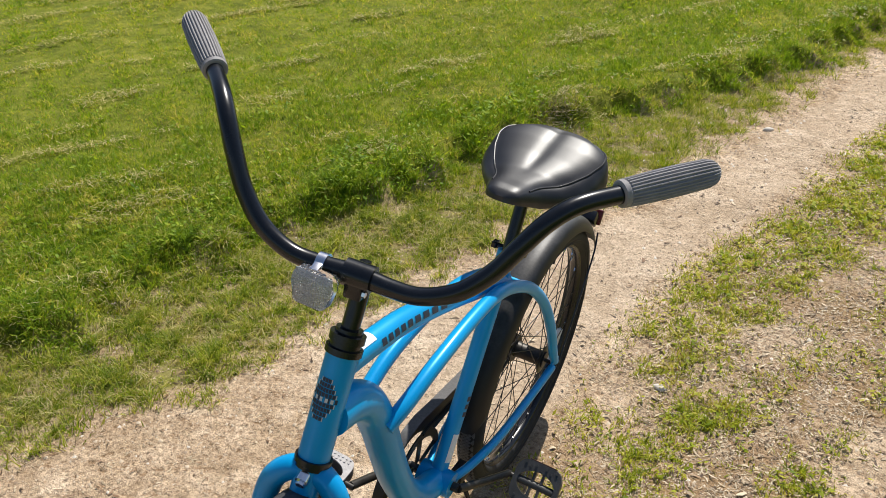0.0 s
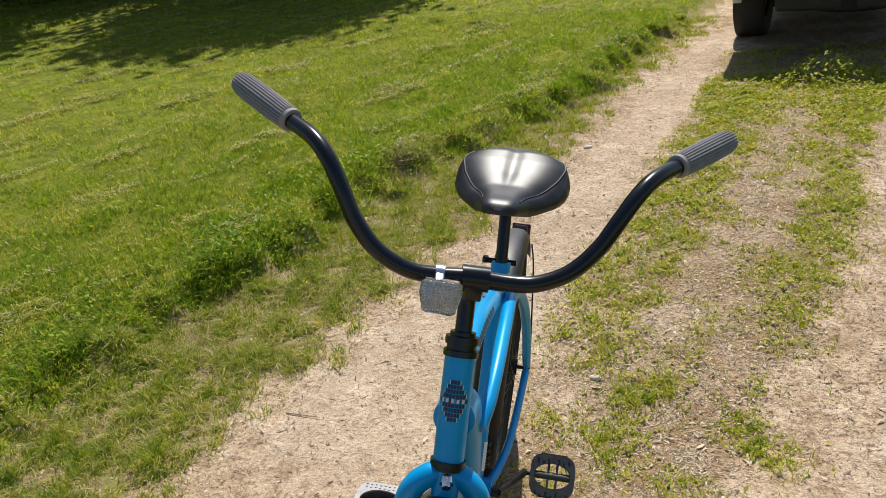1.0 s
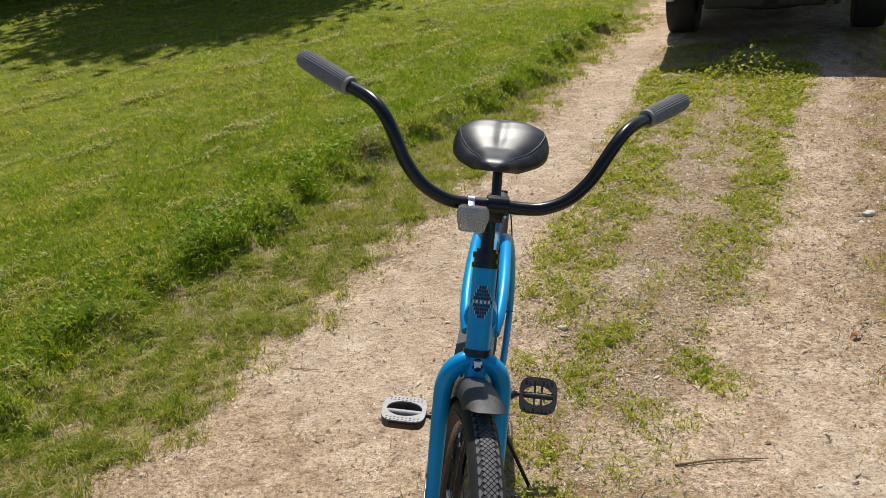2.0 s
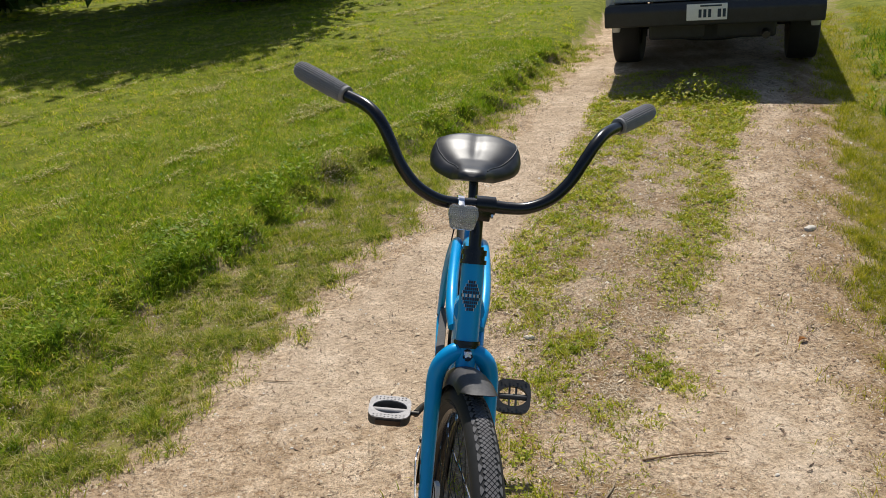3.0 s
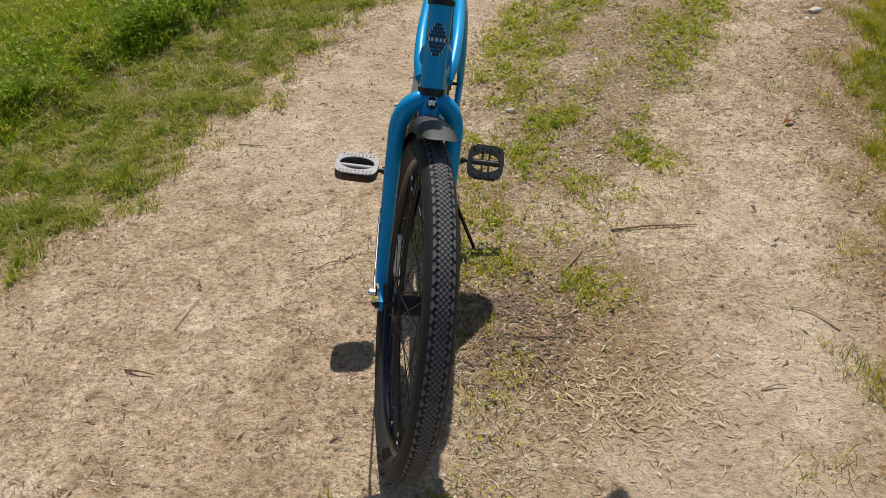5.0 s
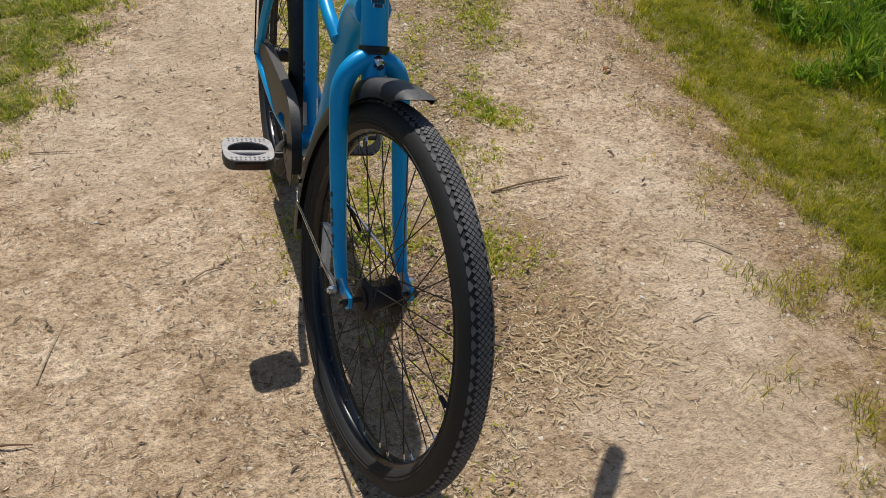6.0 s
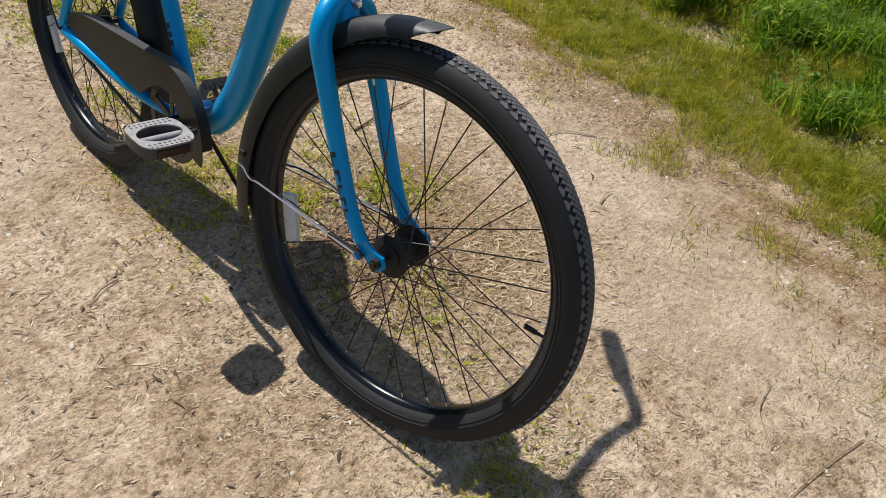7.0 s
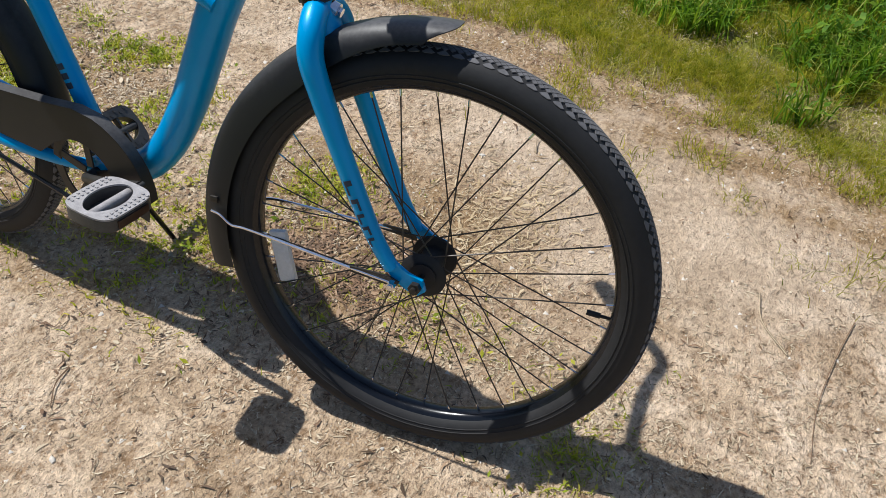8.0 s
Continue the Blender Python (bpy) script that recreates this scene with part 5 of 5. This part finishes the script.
bm, bm2 = bmesh.new(), bmesh.new()
for j in range(-4, 5):
    wide = 52 * (1 - abs(j) / 5.2) ** 0.75
    h = 0.0066 * j
    if j == 0:
        for k in range(5):
            badge_patch(bm2, h - 0.0028, h + 0.0028, -46 + 19 * k, -36 + 19 * k, 0.0234)
        badge_patch(bm, h - 0.0033, h + 0.0033, -54, 54, 0.0231)
        continue
    cols = max(1, round(wide / 13))
    for k in range(-cols, cols + 1):
        q = wide * k / (cols + 0.5)
        step = wide / (cols + 0.5)
        badge_patch(bm, h - 0.0027, h + 0.0027, q - 0.42 * step, q + 0.42 * step, 0.0231)
    for k in (-1, 1):
        badge_patch(bm2, h - 0.003, h + 0.003, k * wide, k * wide + k * 3, 0.0231)
part("head_badge", bm, INK, frame_tubes, "dark diamond-shaped head badge built of small blocks")
part("badge_marks", bm2, SILVERINK, frame_tubes, "pale marks of the head badge")


TOP_LINE = [(0.828, 0, 0.822), (0.75, 0, 0.815), (0.66, 0, 0.802), (0.515, 0, 0.762), (0.35, 0, 0.708), (0.28, 0, 0.685)]
part("paper_label", tube_patch(TOP_LINE, 0.0195, 0.06, 0.15, -35, 40, 0.0006), WHITE, frame_tubes, "white paper label")
part("paper_label", tube_patch(TOP_LINE, 0.0195, 0.04, 0.06, -35, 40, 0.0006), ORANGE, frame_tubes, "orange paper label edge")
for s in (-1, 1):
    for k in range(9):
        t = 0.17 + 0.042 * k
        part("decal_bar", tube_patch(TOP_LINE, 0.0195, t, t + 0.028, s * 52, s * 84, 0.0005), INK, frame_tubes, "dark lettering band")
SEAT_LINE = [tuple(BB), tuple(BB.lerp(SEAT_TOP, 0.5)), tuple(SEAT_TOP)]
part("paper_label", tube_patch(SEAT_LINE, 0.0165, 0.09, 0.22, 40, 130, 0.0006), WHITE, frame_tubes, "white printed label")
part("paper_label", tube_patch(SEAT_LINE, 0.0165, 0.09, 0.2, -130, -40, 0.0006), WHITE, frame_tubes, "white printed label")
for k in range(3):
    part("decal_bar", tube_patch(SEAT_LINE, 0.0165, 0.30 + 0.035 * k, 0.322 + 0.035 * k, 60, 120, 0.0005), INK, frame_tubes)
    part("decal_bar", tube_patch(SEAT_LINE, 0.0165, 0.30 + 0.035 * k, 0.322 + 0.035 * k, -120, -60, 0.0005), INK, frame_tubes)


# ---- the parked pickup ----
pickup = tagged(new("pickup_truck"), "silver pickup truck with a dark rear bumper parked on the track", "pickup truck")
px, py = 2.19, 5.38
pickup.matrix_world = pose(px, py, float(slope(py)) + 0.003, 3.3, 0, -16)


def carbox(profile, half, mat, name, label="", x0=None, parent=None, bevel=0.03):
    """A body section: outline in (y, z), extruded across."""
    bm = bmesh.new()
    lo, hi = (-half, half) if x0 is None else x0
    a = [bm.verts.new((lo, y, z)) for y, z in profile]
    b = [bm.verts.new((hi, y, z)) for y, z in profile]
    bm.faces.new(a)
    bm.faces.new(b[::-1])
    n = len(profile)
    for k in range(n):
        bm.faces.new((a[k], a[(k + 1) % n], b[(k + 1) % n], b[k]))
    bmesh.ops.recalc_face_normals(bm, faces=bm.faces)
    bmesh.ops.bevel(bm, geom=list(bm.edges), offset=bevel, segments=3, affect="EDGES", profile=0.6, clamp_overlap=True)
    return part(name, bm, mat, parent or pickup, label)


arch = lambda c, r: [(c + r * math.cos(radians(a)), 0.34 + r * math.sin(radians(a))) for a in range(0, 181, 20)]
side_profile = [(-0.80, 0.62), (-0.45, 0.45)] + arch(0.0, 0.44)[::-1] + [(0.6, 0.40), (2.75, 0.40)] + arch(3.35, 0.44)[::-1] + [(4.05, 0.42), (4.25, 0.62), (4.22, 0.92), (3.2, 1.0), (2.55, 1.02), (2.5, 1.14), (-0.78, 1.16)]
for s in (-1, 1):
    carbox([q for q in side_profile], 0, CARPAINT, "body_side", x0=(s * 0.85, s * 0.77), bevel=0.012)
carbox([(-0.82, 0.64), (-0.74, 0.64), (-0.74, 1.17), (-0.82, 1.16)], 0.78, CARPAINT, "tailgate", "silver steel tailgate", bevel=0.02)
carbox([(-0.72, 0.66), (1.0, 0.66), (1.0, 0.74), (-0.72, 0.74)], 0.80, CARDARK, "bed_floor")
carbox([(0.95, 0.45), (4.15, 0.45), (4.2, 0.9), (3.2, 0.98), (2.55, 1.0), (1.0, 1.12)], 0.785, CARPAINT, "cab_body")
carbox([(0.98, 1.08), (2.75, 0.99), (2.05, 1.60), (1.15, 1.63)], 0.78, CARPAINT, "cab_roof", bevel=0.06)
carbox([(1.2, 1.17), (2.45, 1.12), (1.95, 1.50), (1.25, 1.53)], 0.795, GLASS, "side_window", bevel=0.01)
carbox([(0.955, 1.22), (0.975, 1.22), (1.115, 1.54), (1.095, 1.54)], 0.66, GLASS, "rear_window", bevel=0.004)
bumper = carbox([(-1.00, 0.47), (-0.80, 0.47), (-0.78, 0.63), (-0.97, 0.64), (-1.02, 0.60)], 0.83, CARDARK, "rear_bumper", "dark plastic step bumper", bevel=0.02)
carbox([(-0.75, 0.32), (3.9, 0.30), (3.9, 0.44), (-0.75, 0.46)], 0.5, CARDARK, "chassis")
plate = part("number_plate", box(bmesh.new(), (-0.03, -1.022, 0.575), (0.305, 0.008, 0.125), None, 0.003), WHITE, bumper, "white number plate with dark bars")
for k, w in enumerate((0.03, 0.03, 0.03, 0.0, 0.034, 0.03)):
    if w:
        part("plate_bar", box(bmesh.new(), (-0.08 + 0.036 * k, -1.0275, 0.565), (w * 0.75, 0.003, 0.062)), INK, plate)
part("plate_bar", box(bmesh.new(), (0.0, -1.0275, 0.622), (0.16, 0.003, 0.012)), INK, plate)
for s in (-1, 1):
    part("tail_light", box(bmesh.new(), (s * 0.83, -0.815, 0.92), (0.09, 0.05, 0.34), None, 0.012), REDPLASTIC, pickup, "red tail light")
    for yc in (0.0, 3.35):
        bm = bmesh.new()
        prof = [(0.19, -0.10), (0.30, -0.125), (0.335, -0.115), (0.345, -0.09), (0.345, 0.09), (0.335, 0.115), (0.30, 0.125), (0.19, 0.10)]
        spin(bm, prof, (0, 0, 0), 40)
        m = Matrix.Translation((s * 0.74, yc, 0.345)) @ Matrix.Rotation(radians(90), 4, "Z")
        w = part("wheel", bm, RUBBER, pickup, "black truck tyre", m)
        bm = spin(bmesh.new(), [(0.02, -0.06), (0.10, -0.09), (0.185, -0.075), (0.195, -0.095), (0.2, -0.1), (0.2, 0.1), (0.02, 0.09)], (0, 0, 0), 24)
        part("rim", bm, STEEL, w, xf=m)
# Unseen bumper and underbody parts, added to block light under the truck.
carbox([(4.1, 0.22), (4.3, 0.22), (4.36, 0.6), (4.1, 0.62)], 0.84, CARDARK, "unseen_front_bumper", "dark front bumper added to close the view under the truck", bevel=0.02)
bm = spin(bmesh.new(), [(0.02, -0.07), (0.19, -0.08), (0.30, -0.10), (0.335, -0.08), (0.335, 0.08), (0.30, 0.10), (0.19, 0.08), (0.02, 0.07)], (0, 0, 0), 32)
part("unseen_spare_wheel", bm, RUBBER, pickup, "spare tyre added under the bed to darken the underside", Matrix.Translation((0, -0.42, 0.40)) @ Matrix.Rotation(radians(90), 4, "X"))
part("unseen_exhaust_pipe", rod(bmesh.new(), (0.42, -0.9, 0.36), (0.42, 2.4, 0.38), 0.03), STEEL, pickup)
part("axle", rod(bmesh.new(), (-0.7, 0, 0.345), (0.7, 0, 0.345), 0.05), CARDARK, pickup)
bm = bmesh.new()
bmesh.ops.create_uvsphere(bm, u_segments=16, v_segments=10, radius=0.14)
part("unseen_differential", bm, CARDARK, pickup, "rounded axle housing added to darken the underside", Matrix.Translation((0.05, 0, 0.345)))
carbox([(0.5, 0.24), (1.7, 0.22), (1.75, 0.42), (0.45, 0.44)], 0, CARDARK, "unseen_fuel_tank", x0=(-0.62, -0.15), bevel=0.04)
carbox([(0.9, 0.25), (1.6, 0.25), (1.6, 0.42), (0.9, 0.42)], 0, STEEL, "unseen_muffler", x0=(0.25, 0.6), bevel=0.06)
carbox([(2.2, 0.20), (4.0, 0.20), (4.0, 0.42), (2.1, 0.42)], 0.62, CARDARK, "unseen_engine_tray", bevel=0.03)
for s in (-1, 1):
    carbox([(0.40, 0.16), (0.415, 0.16), (0.415, 0.5), (0.40, 0.5)], 0, RUBBER, "unseen_mud_flap", x0=(s * 0.62, s * 0.84), bevel=0.003)


# ---- trees at the lawn's far side ----
def tree(x, y, tall, wide, low, seed, leaves, label):
    r = np.random.RandomState(seed)
    t = tagged(new("tree"), label, "tree", group="trees beyond the lawn")
    z0 = float(height(np.array([x]), np.array([y]))[0])
    t.matrix_world = pose(x, y, z0 - 0.05)
    bm = sweep(bmesh.new(), spline([(0, 0, 0), (0.05, 0.03, tall * 0.25), (-0.06, 0.05, tall * 0.55), (0.02, 0, tall * 0.9)], 6), lambda q: 0.17 * (1 - 0.85 * q) + 0.05 * max(0, 0.12 - q) * 8, 12)
    part("trunk", bm, BARK, t, "rough brown trunk")
    ends = []
    for k in range(22):
        h = low + (tall * 0.92 - low) * (k + 0.5) / 22
        a = 2.4 * k + r.uniform(-0.4, 0.4)
        f = (h - low) / (tall - low)
        reach = wide * (math.sin(math.pi * (0.22 + 0.74 * f)) ** 0.8) * r.uniform(0.75, 1.12)
        p0, p2 = Vector((0, 0, h * 0.86)), Vector((reach * math.cos(a), reach * math.sin(a), h - 0.1 * reach))
        p1 = p0.lerp(p2, 0.5) + Vector((0, 0, 0.12 * reach))
        part("limb", sweep(bmesh.new(), spline([p0, p1, p2], 4), lambda q: 0.045 * (1 - q) + 0.008, 6), BARK, t)
        ends.append((p0, p1, p2))
    e = np.array([[tuple(v) for v in q] for q in ends])
    pick = r.randint(0, len(e), leaves)
    u = r.uniform(0.25, 1.12, leaves)[:, None]
    c = (1 - u) ** 2 * e[pick, 0] + 2 * u * (1 - u) * e[pick, 1] + u * u * e[pick, 2]
    c = c + r.normal(0, 1, (leaves, 3)) * (0.30 + 0.22 * u) * np.array([1, 1, 0.8])
    c[:, 2] = np.maximum(c[:, 2], 0.12 + r.uniform(0, 0.2, leaves))
    nrm = r.normal(0, 1, (leaves, 3)) + np.array([0, 0, 0.6])
    nrm /= np.linalg.norm(nrm, axis=1)[:, None]
    s = np.cross(nrm, r.normal(0, 1, (leaves, 3)))
    s /= np.linalg.norm(s, axis=1)[:, None]
    w = np.cross(nrm, s)
    size = (0.108 * r.uniform(0.6, 1.4, leaves))[:, None]
    v = np.stack([c - s * size, c - w * size * 0.5 + nrm * size * 0.1, c + s * size * 1.2, c + w * size * 0.5 + nrm * size * 0.1], 1)
    n = leaves
    me = bpy.data.meshes.new("crown")
    me.vertices.add(n * 4)
    me.vertices.foreach_set("co", v.reshape(-1).astype(np.float32))
    me.loops.add(n * 4)
    me.loops.foreach_set("vertex_index", np.arange(n * 4, dtype=np.int32))
    me.polygons.add(n)
    me.polygons.foreach_set("loop_start", (np.arange(n) * 4).astype(np.int32))
    me.update(calc_edges=True)
    me.materials.append(FOLIAGE)
    crown = new("crown", me)
    crown.parent = t
    crown["label"] = "dense dark green leaf crown"
    return t


tree(-3.75, 11.1, 7.4, 1.45, 0.7, 61, 60000, "dark leafy tree with low branches casting shade on the lawn")
tree(-9.7, 11.3, 9.4, 3.7, 0.6, 62, 90000, "broad dark leafy tree at the lawn's far edge")
tree(-14.8, 11.2, 8.5, 2.8, 0.6, 63, 16000, "broad dark leafy tree at the lawn's far edge")


# ---- small things on the ground ----
def pebble(x, y, size, seed, label, mat=None, flat=0.45):
    r = np.random.RandomState(seed)
    bm = bmesh.new()
    bmesh.ops.create_icosphere(bm, subdivisions=2, radius=1.0)
    for v in bm.verts:
        v.co *= 1 + 0.22 * noise.noise(v.co * 1.7 + Vector((seed, 0, 0)))
    bm.transform(Matrix.Diagonal((size, size * 0.6, size * flat, 1)))
    ob = link_mesh("stone", bm, mat or STONE)
    z = float(height(np.array([x]), np.array([y]))[0])
    ob.matrix_world = pose(x, y, z + size * flat * 0.3, 0, 0, r.uniform(0, 180))
    return tagged(ob, label, "stone", group="stones on the track")


for k, (x, y, s) in enumerate([(0.265, 0.457, 0.022), (1.63, 1.38, 0.035), (0.18, 2.75, 0.028), (0.74, -0.85, 0.008), (0.9, -0.4, 0.009), (0.55, -1.2, 0.007), (-0.35, -0.6, 0.008), (-0.5, -0.2, 0.007)]):
    pebble(x, y, s, 70 + k, "pale flat stone lying on the dirt track")


def twig(points, r, seed):
    pts = [(x, y, float(height(np.array([x]), np.array([y]))[0]) + h) for x, y, h in points]
    ob = link_mesh("twig", tube(pts, lambda t: r * (1 - 0.6 * t), 6, 4), STRAW if seed % 2 else BARKBITS)
    return tagged(ob, "thin dry twig lying on the dirt", "twig", group="twigs on the track")


twig([(0.40, -0.52, 0.004), (0.445, -0.45, 0.008), (0.46, -0.41, 0.004)], 0.003, 1)
twig([(0.55, -0.32, 0.004), (0.67, -0.30, 0.007), (0.80, -0.29, 0.004)], 0.003, 2)
twig([(0.46, -1.62, 0.004), (0.52, -1.56, 0.006), (0.60, -1.54, 0.004)], 0.002, 3)
twig([(-0.66, -0.93, 0.004), (-0.62, -0.94, 0.01), (-0.58, -0.945, 0.004)], 0.0028, 4)
twig([(1.05, -0.75, 0.004), (1.0, -0.68, 0.006), (0.93, -0.66, 0.004)], 0.0025, 5)
twig([(0.61, -1.72, 0.004), (0.49, -1.70, 0.006), (0.36, -1.69, 0.004), (0.24, -1.70, 0.004)], 0.0012, 6)
twig([(-0.59, -0.78, 0.003), (-0.57, -0.68, 0.006), (-0.55, -0.60, 0.003)], 0.0016, 7)
twig([(-0.20, -0.48, 0.003), (-0.24, -0.49, 0.006), (-0.28, -0.52, 0.003)], 0.0018, 8)
twig([(-0.70, 0.22, 0.003), (-0.58, 0.20, 0.006)], 0.0022, 9)
twig([(0.24, -0.79, 0.003), (0.31, -0.795, 0.007), (0.37, -0.79, 0.003)], 0.002, 10)
twig([(0.81, -0.96, 0.003), (0.85, -0.945, 0.008), (0.88, -0.95, 0.003)], 0.002, 11)


def fallen_leaf(x, y, turn, size, label, lift=0.007):
    bm = bmesh.new()
    mid = [bm.verts.new((size * u, 0, 0.004 - 0.010 * (u * u))) for u in (-1, -0.4, 0.3, 1)]
    for s in (-1, 1):
        rim = [bm.verts.new((size * u, s * size * w, 0.010 - 0.006 * u)) for u, w in ((-0.5, 0.34), (0.25, 0.4))]
        bm.faces.new((mid[0], mid[1], rim[0]))
        bm.faces.new((mid[1], mid[2], rim[1], rim[0]))
        bm.faces.new((mid[2], mid[3], rim[1]))
    ob = link_mesh("fallen_leaf", bm, DRYLEAF)
    ob.matrix_world = pose(x, y, float(height(np.array([x]), np.array([y]))[0]) + lift, 0, 0, turn)
    return tagged(ob, label, "leaf")


DRYLEAF = simple("dry_leaf", (0.45, 0.2, 0.05), 0.6, vary=0.3, scale=60)
fallen_leaf(1.24, 0.36, 20, 0.024, "dry orange-brown leaf curled on the dirt track")
fallen_leaf(-1.30, 1.31, 70, 0.03, "dry orange-brown leaf caught in the lawn's edge", 0.05)
